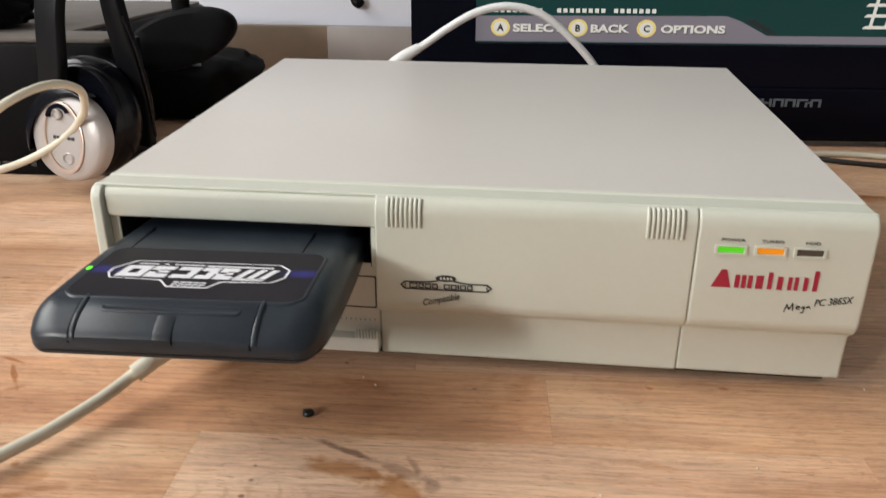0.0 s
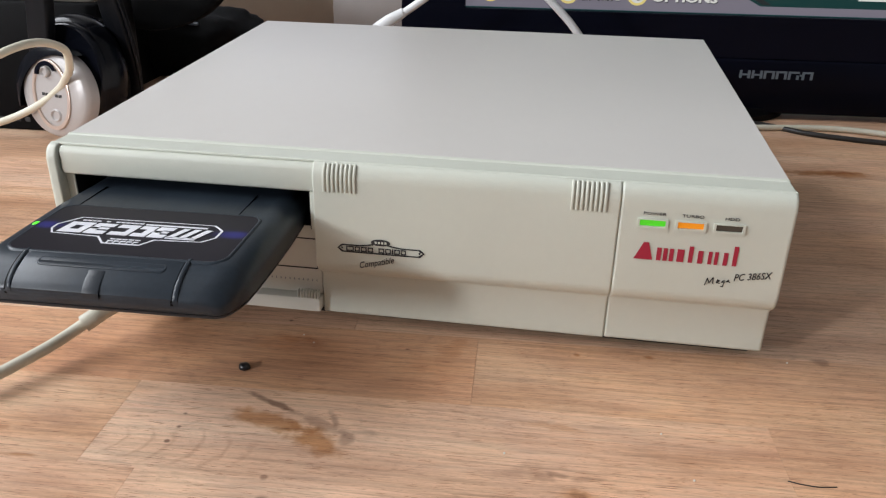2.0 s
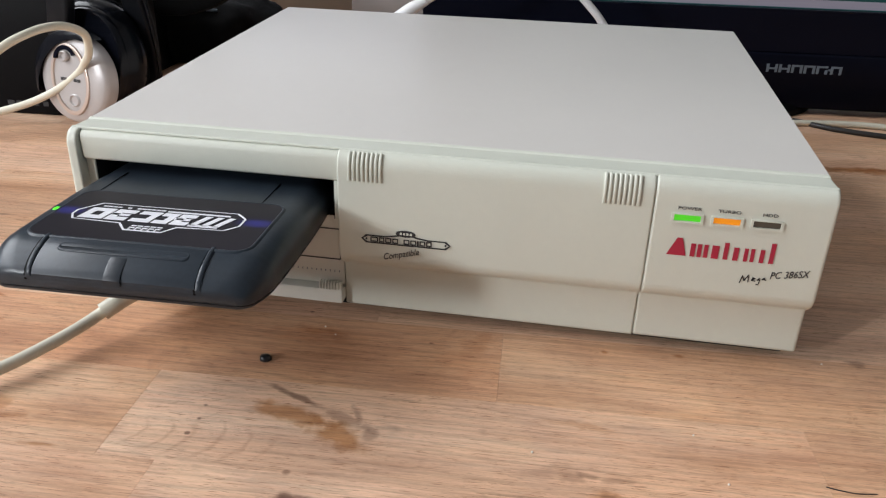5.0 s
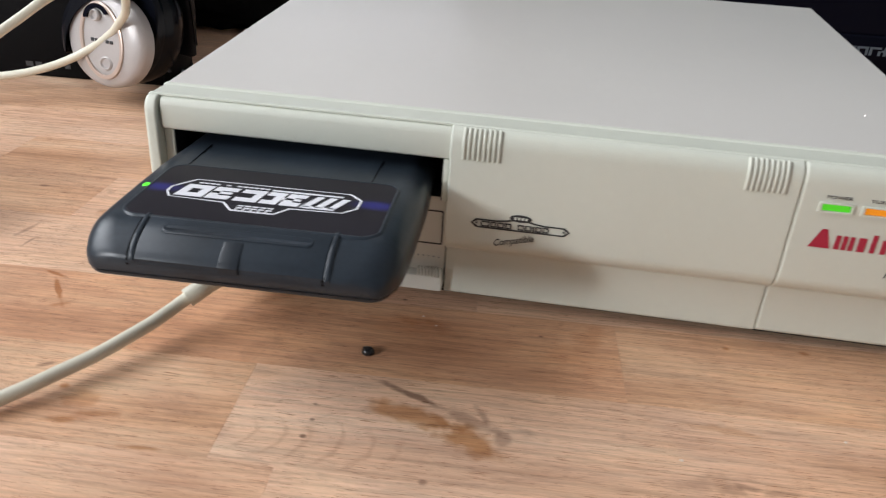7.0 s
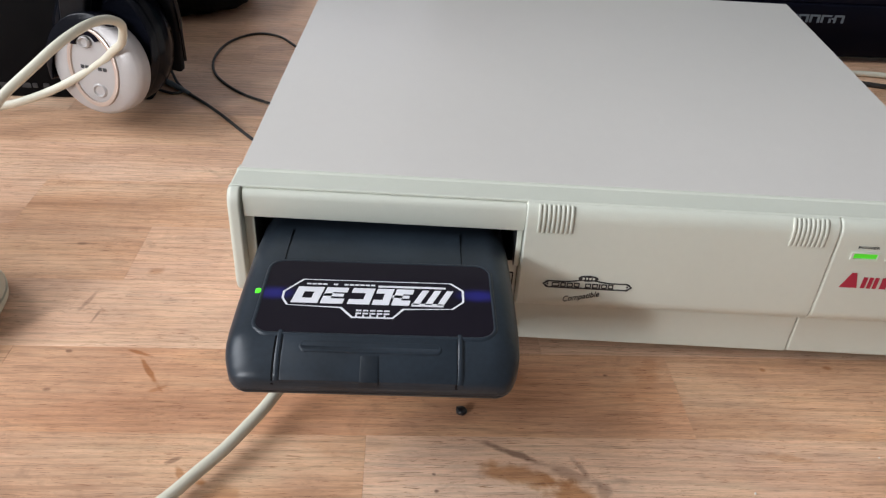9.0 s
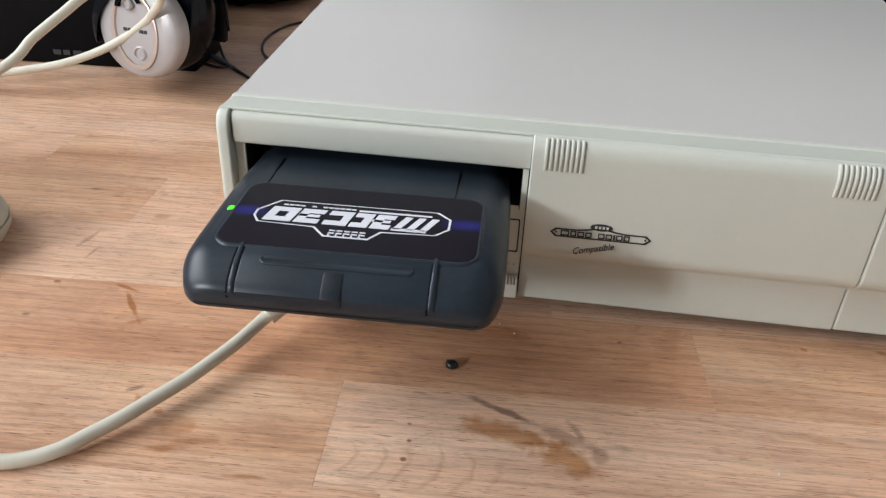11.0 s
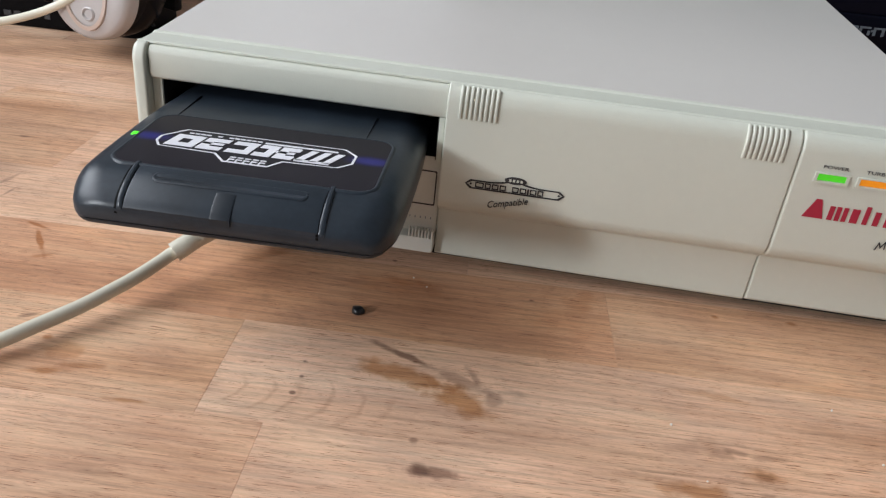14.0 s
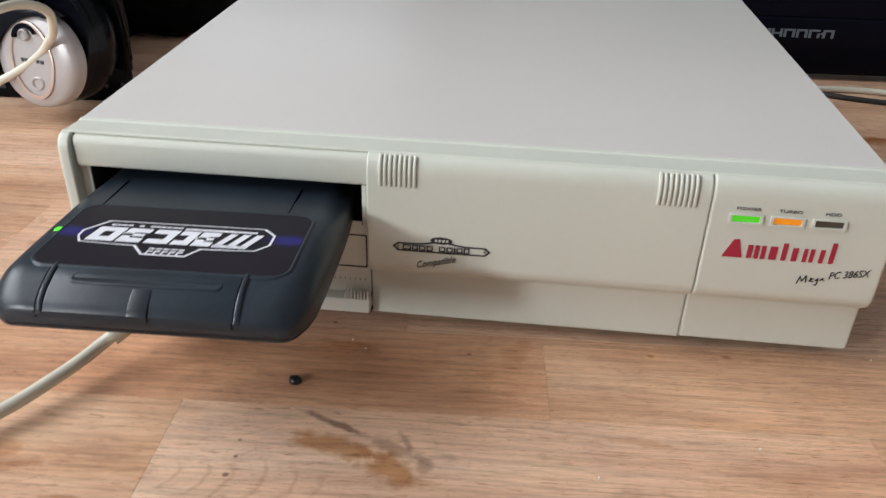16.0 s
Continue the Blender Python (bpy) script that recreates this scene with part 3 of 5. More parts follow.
part("slot_jamb", box(0.1316, 0.1341, 0.0040, 0.0205, 0.0545, 0.0743, 0.0005), BEIGE, pc)


def slot_lining():
    bm = box(0.0094, 0.1314, 0.0056, 0.075, 0.0740, 0.0743)
    box(0.0094, 0.1314, 0.0086, 0.075, 0.0545, 0.0548, bm=bm)
    box(0.0093, 0.0096, 0.0056, 0.075, 0.0545, 0.0743, bm=bm)
    box(0.1312, 0.1315, 0.0046, 0.075, 0.0545, 0.0743, bm=bm)
    box(0.0094, 0.1314, 0.074, 0.075, 0.0545, 0.0743, bm=bm)
    return bm


part("slot_lining", slot_lining(), DARKHOLE, pc, "black lining of the cartridge slot")
drive = part("drive_front", box(0.0092, 0.1341, 0.0092, 0.021, 0.0165, 0.0543, 0.0007), DRIVE, pc, "pale plastic front under the cartridge slot")
fr = lambda u, v, d: (u, 0.0092 - d, v)
part("drive_frame", ring_plate(rounded_rect(0.052, 0.1325, 0.0305, 0.0475, 0.0008), rounded_rect(0.0526, 0.1319, 0.0311, 0.0469, 0.0006), 0.0003, fr), INK, drive)
part("drive_shelf", box(0.0092, 0.1341, 0.0035, 0.021, 0.0085, 0.0163, 0.0012), DRIVE, pc)
for i in range(8):
    part("drive_rib", box(0.1225 + i * 0.0015, 0.1232 + i * 0.0015, 0.0025, 0.006, 0.0165, 0.0205, 0.0003), DRIVE, drive)
for i in range(14):
    part("scale_mark", box(0.100 + i * 0.0024, 0.1003 + i * 0.0024, 0.0089, 0.0094, 0.0235, 0.0245), GREYPRINT, drive)


def grip_ribs(x0, x1, parent, count=8):
    """Upright ribs wrapped over the brow, the shallow grooves between darkened to paint their shade."""
    step = (x1 - x0) / count

    def arc(off):
        return [brow(a, off) for a in range(24, 91, 6)] + [(-off, 0.0790), (-off * 0.5, 0.0766)]

    for i in range(count):
        xa = x0 + i * step
        part("grip_rib", rounded_ends(lambda off: arc(0.0009 + off) + arc(-0.0010)[::-1], xa + 0.0002, xa + 0.0016, 0.0005, 0.0005, 3), BEIGE, parent)
        part("grip_groove", extrude_x(arc(0.0001) + arc(-0.0012)[::-1], xa + 0.0015, xa + step + 0.0003), GROOVE, parent)


grip_ribs(0.1395, 0.1563, sliding)
grip_ribs(0.2548, 0.2716, sliding)
on_face = lambda u, v, d: (u, -0.0002 - d, v)
for x0, mat, lab in ((0.2850, GREENLED, "lit green indicator lamp"), (0.3015, AMBERLED, "lit amber indicator lamp"), (0.3180, DARKLED, "unlit dark indicator lamp")):
    outer = rounded_rect(x0, x0 + 0.0135, 0.0708, 0.0752, 0.0003, 2)
    inner = rounded_rect(x0 + 0.0011, x0 + 0.0124, 0.0717, 0.0747, 0.0002, 2)
    lamp_frame = part("lamp_frame", ring_plate(outer, inner, 0.0012, lambda u, v, d: (u, 0.0002 - d, v)), BEIGE, right_panel)
    part("lamp", box(x0 + 0.0011, x0 + 0.0124, -0.00025, 0.0012, 0.0717, 0.0747, 0.0002, 1), mat, right_panel, lab)


def face_text(name, text, x, z, size, mat, parent, tilt=0.0, shear=0.0, stretch=1.0, bold=0.0):
    return words(name, text, size, Matrix.Translation((x, -0.0002, z)) @ Matrix.Rotation(radians(90), 4, "X") @ Matrix.Rotation(radians(tilt), 4, "Z"), mat, parent, shear, stretch, bold=bold)


face_text("lamp_caption", "POWER", 0.2872, 0.0769, 0.0020, CAPTION, right_panel, stretch=1.45)
face_text("lamp_caption", "TURBO", 0.3040, 0.0769, 0.0020, CAPTION, right_panel, stretch=1.45)
face_text("lamp_caption", "HDD", 0.3222, 0.0769, 0.0020, CAPTION, right_panel, stretch=1.45)
face_text("model_script", "PC 386SX", 0.3306, 0.0478, 0.0048, INK, right_panel, tilt=9, shear=0.3, stretch=0.80)
face_text("panel_script", "Compatible", 0.1563, 0.0378, 0.0046, INK, sliding, tilt=14, shear=0.4, stretch=0.83)


def red_wordmark():
    """The maker's red mark, as plain blocks of its size."""
    z, h = 0.0552, 0.0062
    made = [[(0.2854, z), (0.2938, z), (0.2914, z + 0.0084), (0.2892, z + 0.0084)]]
    # upright bars: place, width, height
    bars = ((0.2954, 0.0020, h), (0.2983, 0.0018, h), (0.3010, 0.0018, h), (0.3044, 0.0030, h), (0.3094, 0.0019, 0.0080), (0.3135, 0.0022, h), (0.3180, 0.0016, h), (0.3207, 0.0016, h), (0.3246, 0.0018, h), (0.3286, 0.0019, 0.0096))
    made += [[(x, z), (x + w, z), (x + w, z + k), (x, z + k)] for x, w, k in bars]
    for pts in made:
        part("maker_mark_block", plate(pts, 0.0002, on_face), RED, right_panel, "dark red printed block")


red_wordmark()
for pts in (((0.3185, 0.0448), (0.3193, 0.0482), (0.3203, 0.0460), (0.3217, 0.0488), (0.3220, 0.0456)), ((0.3234, 0.0466), (0.3247, 0.0474), (0.3238, 0.0478), (0.3234, 0.0464), (0.3248, 0.0462)), ((0.3266, 0.0478), (0.3257, 0.0468), (0.3268, 0.0470), (0.3264, 0.0446), (0.3256, 0.0446)), ((0.3286, 0.0481), (0.3277, 0.0472), (0.3288, 0.0474), (0.3292, 0.0470))):
    bm = bmesh.new()
    for (ua, va), (ub, vb) in zip(pts, pts[1:]):
        d = Vector((ub - ua, vb - va)).normalized() * 0.0002
        plate([(ua - d.x - d.y, va - d.y + d.x), (ub + d.x - d.y, vb + d.y + d.x), (ub + d.x + d.y, vb + d.y - d.x), (ua - d.x + d.y, va - d.y - d.x)], 0.0002, on_face, bm)
    part("model_flourish", bm, INK, right_panel)


def console_badge():
    """A long pointed badge with a raised cap, as outline, bars and dots."""
    bm = bmesh.new()
    cx, cz = 0.1672, 0.0483

    def outline(a, b, c, d):
        up = [(-a, 0), (-a + 0.0022, b), (-0.0105, b), (-0.006, b + d * 0.45), (-0.003, b + d), (0.003, b + d), (0.006, b + d * 0.45), (0.0105, b), (a - 0.0022, b), (a, 0)]
        return [(cx + u, cz + v) for u, v in up + [(a - 0.0022, -c), (-a + 0.0022, -c)]]

    ring_plate(outline(0.0215, 0.0020, 0.0022, 0.0014), outline(0.0206, 0.0014, 0.0016, 0.0012), 0.0002, on_face, bm)
    oval = [(cx + 0.0048 * math.cos(a), cz + 0.0040 + 0.0017 * math.sin(a)) for a in [math.pi * k / 10 for k in range(20)]]
    plate(oval, 0.00022, on_face, bm)
    x = cx - 0.0170
    for w in (0.0042, 0.0030, 0.0034, 0.0032, 0, 0.0033, 0.0032, 0.0012, 0.0032, 0.0030):
        if w:
            o, q = 0.0005, w - 0.0005
            if w > 0.002:
                ring_plate([(x, cz - 0.0014), (x + q, cz - 0.0014), (x + q, cz + 0.0011), (x, cz + 0.0011)], [(x + o, cz - 0.0009), (x + q - o, cz - 0.0009), (x + q - o, cz + 0.0006), (x + o, cz + 0.0006)], 0.0002, on_face, bm)
            else:
                plate([(x, cz - 0.0014), (x + q, cz - 0.0014), (x + q, cz + 0.0011), (x, cz + 0.0011)], 0.0002, on_face, bm)
        x += w or 0.0022
    for s in (-1, 1):
        plate([(cx + s * 0.0190 + 0.0005 * math.cos(a), cz + 0.0005 * math.sin(a)) for a in [math.pi * k / 4 for k in range(8)]], 0.0002, on_face, bm)
    return bm


part("console_badge", console_badge(), INK, sliding, "black printed badge")
bm = bmesh.new()
for u in (-0.0028, -0.0012, 0.0004, 0.0020):
    plate([(0.1672 + u, 0.0518), (0.1672 + u + 0.0010, 0.0518), (0.1672 + u + 0.0010, 0.0529), (0.1672 + u, 0.0529)], 0.0003, lambda a, b, d: (a, -0.0003 - d, b), bm)
part("badge_cap_bars", bm, BEIGE, sliding)

# ---- cartridge in the slot ----
cart = thing("game_cartridge", (0.0725, -0.03, 0.0545), "smoky translucent black cartridge pushed into the computer's slot", "cartridge")
CX = 0.0708
cart.rotation_euler = (0, 0, radians(2.0))


def cart_ring(y, half, top, bottom, rt=0.0115, rb=0.004, hz=None):
    """One cross-section: domed shoulders above, tighter rounding below."""
    hz = hz or min(0.0095, (top - bottom) * 0.55)
    pts = []
    for i in range(9):
        a = radians(90 * i / 8)
        pts.append((CX + half - rt + rt * math.sin(a), y, top - hz + hz * math.cos(a)))
    for i in range(5):
        a = radians(90 * i / 4)
        pts.append((CX + half - rb + rb * math.cos(a), y, bottom + rb - rb * math.sin(a)))
    return pts + [(2 * CX - x, yy, z) for x, yy, z in reversed(pts)]


CART_SECTIONS = [(0.050, 0.0560, 0.0690, 0.0546), (0.006, 0.0572, 0.0692, 0.0546), (-0.006, 0.0578, 0.0695, 0.0546), (-0.020, 0.0581, 0.0697, 0.0546), (-0.045, 0.0581, 0.0697, 0.0546), (-0.062, 0.0578, 0.0697, 0.0546)]
CART_SECTIONS += [(-0.0695, 0.0574, 0.0696, 0.0546), (-0.0720, 0.0572, 0.0692, 0.0546), (-0.0750, 0.0567, 0.0684, 0.0546), (-0.0780, 0.0560, 0.0672, 0.0546), (-0.0808, 0.0549, 0.0658, 0.0546), (-0.0830, 0.0541, 0.0643, 0.0546), (-0.0848, 0.0527, 0.0627, 0.0546), (-0.0860, 0.0510, 0.0611, 0.0547), (-0.0866, 0.0488, 0.0594, 0.0549)]



def cart_body():
    return loft([cart_ring(y, h, t, b, rt=min(0.0115, h * 0.4), rb=min(0.0012, (t - b) * 0.2)) for y, h, t, b in CART_SECTIONS])


def local(ob, parent):
    """Keep a mesh given in world metres in its place under its thing."""
    if parent is cart:
        # the cartridge's front edge bows out a little in the middle
        for v in ob.data.vertices:
            k = min(1.0, max(0.0, (-v.co.y - 0.052) / 0.033))
            v.co.y -= k * (0.0024 * (1 - ((v.co.x - CX) / 0.058) ** 2) - 0.0008)
    ob.data.transform(Matrix.Translation(-parent.location))
    return ob


shell = local(part("shell", cart_body(), SMOKE, cart, smooth=50), cart)
half_plan = [(h - 0.0005, y + 0.0005) for y, h, _, _ in CART_SECTIONS]
lower_plan = [(CX + h, y) for h, y in half_plan] + [(CX - h, y) for h, y in reversed(half_plan)]
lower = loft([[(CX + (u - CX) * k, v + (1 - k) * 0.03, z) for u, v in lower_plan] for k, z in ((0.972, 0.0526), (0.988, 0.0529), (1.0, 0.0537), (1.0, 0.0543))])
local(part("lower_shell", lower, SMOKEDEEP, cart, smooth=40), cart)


def cart_top(y):
    ys, ts = [-s[0] for s in CART_SECTIONS], [s[2] for s in CART_SECTIONS]
    return float(np.interp(-y, ys, ts))


def cart_strip(x0, x1, y0, y1, lift, n=14, deep=0.002):
    """A raised strip that follows the cartridge's top from y0 to y1."""
    bm = bmesh.new()
    ys = [y0 + (y1 - y0) * i / n for i in range(n + 1)]
    rows = []
    for y in ys:
        z = cart_top(y)
        rows.append([bm.verts.new(q) for q in ((x0, y, z - deep), (x0, y, z + lift * 0.5), (x0 + min(0.0006, (x1 - x0) * 0.3), y, z + lift), (x1 - min(0.0006, (x1 - x0) * 0.3), y, z + lift), (x1, y, z + lift * 0.5), (x1, y, z - deep))])
    for a, b in zip(rows, rows[1:]):
        for i in range(5):
            bm.faces.new((a[i], a[i + 1], b[i + 1], b[i]))
    bm.faces.new(rows[0])
    bm.faces.new(rows[-1][::-1])
    return bm


for x in (0.0352, 0.1042):
    local(part("grip_seam", cart_strip(x - 0.0010, x + 0.0010, -0.0690, -0.0864, 0.0008, deep=0.001), SMOKE, cart), cart)
local(part("grip", cart_strip(0.0366, 0.1028, -0.0702, -0.0862, 0.0004), SMOKE, cart), cart)
local(part("grip_bar", loft([[(u, v, z - (v + 0.0722) * -0.20) for u, v in rounded_rect(0.0428 + i, 0.0972 - i, -0.0778 + i, -0.0728 - i, 0.0022 - i * 0.5, 5)] for i, z in ((0, 0.0670), (0.0000, 0.0690), (0.0003, 0.0694), (0.0007, 0.0695), (0.0012, 0.0692))]), SMOKE, cart, smooth=50), cart)
for x in (0.0352, 0.1042):
    # the dark gap beside each raised seam
    local(part("seam_gap", cart_strip(x - 0.0019, x - 0.0009, -0.0690, -0.0863, 0.00012), BLACK, cart), cart)
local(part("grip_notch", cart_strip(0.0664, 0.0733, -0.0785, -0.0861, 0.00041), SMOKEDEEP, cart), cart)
LZ = 0.0699
on_cart = lambda u, v, d: (u, v, LZ + d)
rim_steps = ((-0.0016, 0.0693), (-0.0011, 0.0699), (-0.0006, 0.07015), (-0.0001, 0.0701), (0.0003, 0.0698))
local(part("label_rim", loft([[(u, v, z) for u, v in rounded_rect(0.0242 + i, 0.1178 - i, -0.0700 + i, -0.0222 - i, 0.0062 - i, 6)] for i, z in rim_steps], caps=False), SMOKE, cart, smooth=60), cart)
sticker = local(part("sticker", plate(rounded_rect(0.0244, 0.1176, -0.0698, -0.0224, 0.0060, 6), 0.0001, on_cart), LABEL, cart, "dark printed sticker"), cart)


def sticker_part(name, bm, mat):
    ob = part(name, bm, mat)
    ob.data.transform(Matrix.Translation(-cart.location))
    ob.parent = sticker
    return ob


on_sticker = lambda u, v, d: (u, v, LZ + 0.0001 + d)


def logo(u, v):
    return 0.0320 + (u - 0.0335) * 1.007, -0.0356 + (v + 0.0360) * 1.11


def badge_outline(k):
    pts = [(0.0335, -0.0480), (0.0360, -0.0520), (0.0575, -0.0530), (0.0625, -0.0585), (0.0790, -0.0585), (0.0832, -0.0530), (0.1030, -0.0520), (0.1075, -0.0475), (0.1075, -0.0405), (0.1025, -0.0360), (0.0405, -0.0360), (0.0335, -0.0440)]
    c = Vector((0.0705, -0.046))
    pts = [logo(u, v) for u, v in pts]
    return [tuple(Vector((u, v)) - (Vector((u, v)) - c).normalized() * k) for u, v in pts]


bm = ring_plate(badge_outline(0), badge_outline(0.0009), 0.0002, on_sticker)
sticker_part("badge_line", bm, WHITEPRINT)


def slab(bm, x0, x1, y0, y1, lean=0.0):
    pts = [logo(*q) for q in ((x0, y0), (x1, y0), (x1 + lean, y1), (x0 + lean, y1))]
    if bm is None:
        return sticker_part("badge_block", plate(pts, 0.0002, on_sticker), WHITEPRINT)
    return plate(pts, 0.0002, on_sticker, bm)


# seven heavy blocks, seen upside down from the desk's front
for x0, x1 in ((0.0375, 0.0482), (0.0492, 0.0582), (0.0600, 0.0690), (0.0700, 0.0768), (0.0778, 0.0850)):
    slab(None, x0, x1, -0.0505, -0.0476, 0.0006)
    slab(None, x0 + 0.0014, x1 + 0.0014, -0.0436, -0.0408, 0.0006)
    slab(None, x0 + 0.0006 if x0 < 0.05 or x0 > 0.076 else x1 - 0.0026, x0 + 0.0040 if x0 < 0.05 or x0 > 0.076 else x1 + 0.0006, -0.0476, -0.0436, 0.0008)
slab(None, 0.0500, 0.0582, -0.0462, -0.0446, 0.0002)
slab(None, 0.0454, 0.0488, -0.0476, -0.0436, 0.0008)
slab(None, 0.0780, 0.0850, -0.0462, -0.0446, 0.0002)
for x0 in (0.0862, 0.0912, 0.0962):
    slab(None, x0, x0 + 0.0028, -0.0500, -0.0410, 0.0042)
slab(None, 0.0860, 0.0990, -0.0508, -0.0492)
slab(None, 0.0720, 0.1000, -0.0398, -0.0388)
bm = bmesh.new()
for i in range(13):
    if i not in (4, 6):
        slab(bm, 0.0425 + i * 0.0022, 0.0443 + i * 0.0022, -0.0392, -0.0384)
for i in range(5):
    slab(bm, 0.0640 + i * 0.0028, 0.0662 + i * 0.0028, -0.0545, -0.0538)
    slab(bm, 0.0640 + i * 0.0028, 0.0662 + i * 0.0028, -0.0562, -0.0555)
    slab(bm, 0.0640 + i * 0.0028, 0.0647 + i * 0.0028, -0.0578, -0.0566)
sticker_part("fine_print_bars", bm, WHITEPRINT)
local(part("cartridge_lamp", box(0.0203, 0.0232, -0.0457, -0.0419, 0.0668, 0.0698, 0.0009), CARTLED, cart, "small lit green lamp"), cart)
for x in (0.029, 0.1060):
    local(part("top_seam", box(x, x + 0.0003, -0.021, 0.004, 0.0690, 0.0699), BLACK, cart), cart)


# ---- joypad and its cable ----
pad = thing("joypad", (-0.1955, 0.004, 0.0), "beige plastic joypad with round grey buttons on the desk", "game controller")


def pad_outline(grow=0.0):
    """A broad bean: two rounded lobes and a shallow waist in front."""
    out = []
    for i in range(64):
        a = 2 * math.pi * i / 64
        x, y = math.cos(a), math.sin(a)
        rx = 0.0700 + grow
        ry = (0.048 if y > 0 else 0.047) + grow
        px, py = rx * math.copysign(abs(x) ** 0.85, x), ry * math.copysign(abs(y) ** 0.9, y)
        if y < 0:
            py += 0.024 * math.exp(-(px / 0.030) ** 2)
        out.append((px, py))
    return out


def pad_rings(levels):
    return [[(u * k + 0.0, v * k + sy, z + tilt * v) for u, v in pad_outline()] for k, sy, z, tilt in levels]


part("lower_shell", loft(pad_rings([(0.86, 0, 0.0, 0), (0.95, 0, 0.003, 0), (0.995, 0, 0.008, 0), (1.0, 0, 0.0118, 0)])), PADBEIGE, pad, smooth=60)
part("upper_shell", loft(pad_rings([(0.985, 0, 0.0120, 0), (0.99, 0, 0.0132, 0), (0.975, 0, 0.0160, 0.02), (0.93, 0.001, 0.0195, 0.04), (0.85, 0.003, 0.0228, 0.07), (0.72, 0.005, 0.0256, 0.08), (0.5, 0.007, 0.0276, 0.08), (0.2, 0.008, 0.0286, 0.08), (0.02, 0.008, 0.0288, 0.08)])), PADBEIGE, pad, smooth=60)
for bx, by in ((0.0330, 0.0270), (0.0150, 0.0150), (-0.0030, 0.0060)):
    bm = lathe([(0.0092, 0.022), (0.0092, 0.0315), (0.0082, 0.0330), (0.0055, 0.0324), (0.0016, 0.0322), (0.0014, 0.0316)], 28)
    bmesh.ops.translate(bm, verts=bm.verts, vec=(bx, by, 0))
    part("round_button", bm, GREYBTN, pad, "grey round button")
bm = lathe([(0.012, 0.022), (0.012, 0.0318), (0.010, 0.0335), (0.003, 0.0322)], 28)
bmesh.ops.translate(bm, verts=bm.verts, vec=(-0.045, 0.016, 0))
part("direction_disc", bm, GREYBTN, pad)

cable = thing("controller_cable", (0.03, -0.03, 0.0), "cream rubber controller cable plugged into the computer's front", "cable")
CR = 0.0028
route = [(0.040, -0.026, 0.0205), (0.034, -0.0345, 0.0170), (0.0290, -0.0395, 0.0140), (0.0258, -0.0450, 0.0122), (0.0220, -0.0535, 0.0108), (0.0172, -0.0625, 0.0095), (0.0095, -0.0760, 0.0078), (0.0005, -0.0890, 0.0065), (-0.0068, -0.0995, 0.0055), (-0.0142, -0.1080, 0.0045), (-0.0215, -0.1160, 0.0036)]
route += [(-0.031, -0.1215, CR), (-0.041, -0.1245, CR), (-0.052, -0.1250, CR), (-0.062, -0.1222, CR), (-0.076, -0.1145, 0.0032), (-0.0905, -0.1068, 0.0042), (-0.1055, -0.1000, 0.0055), (-0.122, -0.0905, 0.0068), (-0.136, -0.0815, 0.0072), (-0.165, -0.067, 0.006), (-0.21, -0.082, 0.0045), (-0.29, -0.10, CR), (-0.40, -0.13, CR)]
local(part("lead", tube(route, CR), CABLE, cable, smooth=60), cable)
local(part("strain_relief", tube([(0.0300, -0.0385, 0.0146), (0.0340, -0.0345, 0.0170), (0.0365, -0.0310, 0.0185), (0.042, -0.024, 0.0215)], [0.0043, 0.0042, 0.0042, 0.0050], 16), CABLE, cable, smooth=60), cable)
local(part("plug", box(0.030, 0.064, -0.022, 0.006, 0.0170, 0.0290, 0.003, 3), CABLE, cable), cable)

loop = thing("cable_loop", (-0.30, 0.15, 0.0), "cream rubber cable looped up beside the headphones", "cable")
loop_route = [(-0.46, -0.02, CR), (-0.36, 0.015, CR), (-0.285, 0.050, 0.012), (-0.225, 0.084, 0.034), (-0.1797, 0.1142, 0.0596), (-0.1676, 0.1275, 0.0731), (-0.1547, 0.1408, 0.0848), (-0.1426, 0.1545, 0.0956), (-0.1334, 0.1748, 0.1012), (-0.1281, 0.1941, 0.1000), (-0.1252, 0.2111, 0.0916), (-0.1314, 0.2216, 0.0760), (-0.1425, 0.2310, 0.0660), (-0.1545, 0.2380, 0.0555), (-0.1754, 0.2413, 0.0414), (-0.1988, 0.2377, 0.0295), (-0.2223, 0.2305, 0.0218), (-0.2473, 0.2250, 0.0171), (-0.2724, 0.2190, 0.0131), (-0.33, 0.200, 0.0060), (-0.42, 0.170, CR)]
local(part("lead", tube(loop_route, 0.0030), CABLE, loop, smooth=60), loop)

# ---- headphones ----
hp = thing("headphones", (-0.15, 0.27, 0.0), "black headphones with a silver oval disc on the ear cup", "headphones")


def disc_at(bm, centre, normal, up=(0, 0, 1)):
    z = Vector(normal).normalized()
    x = Vector(up).cross(z).normalized()
    y = z.cross(x)
    m = Matrix((x, y, z)).transposed().to_4x4()
    m.translation = Vector(centre) - hp.location
    bmesh.ops.transform(bm, matrix=m, verts=bm.verts)
    return bm


def oval(profile, rx, ry, sides=48, wide=0.0):
    """(share of radius, height) pairs, an oval turned about z."""
    return loft([[(rx * r * math.cos(a), ry * r * math.sin(a) * (1 + wide * math.sin(a)), h) for a in [2 * math.pi * s / sides for s in range(sides)]] for r, h in profile])


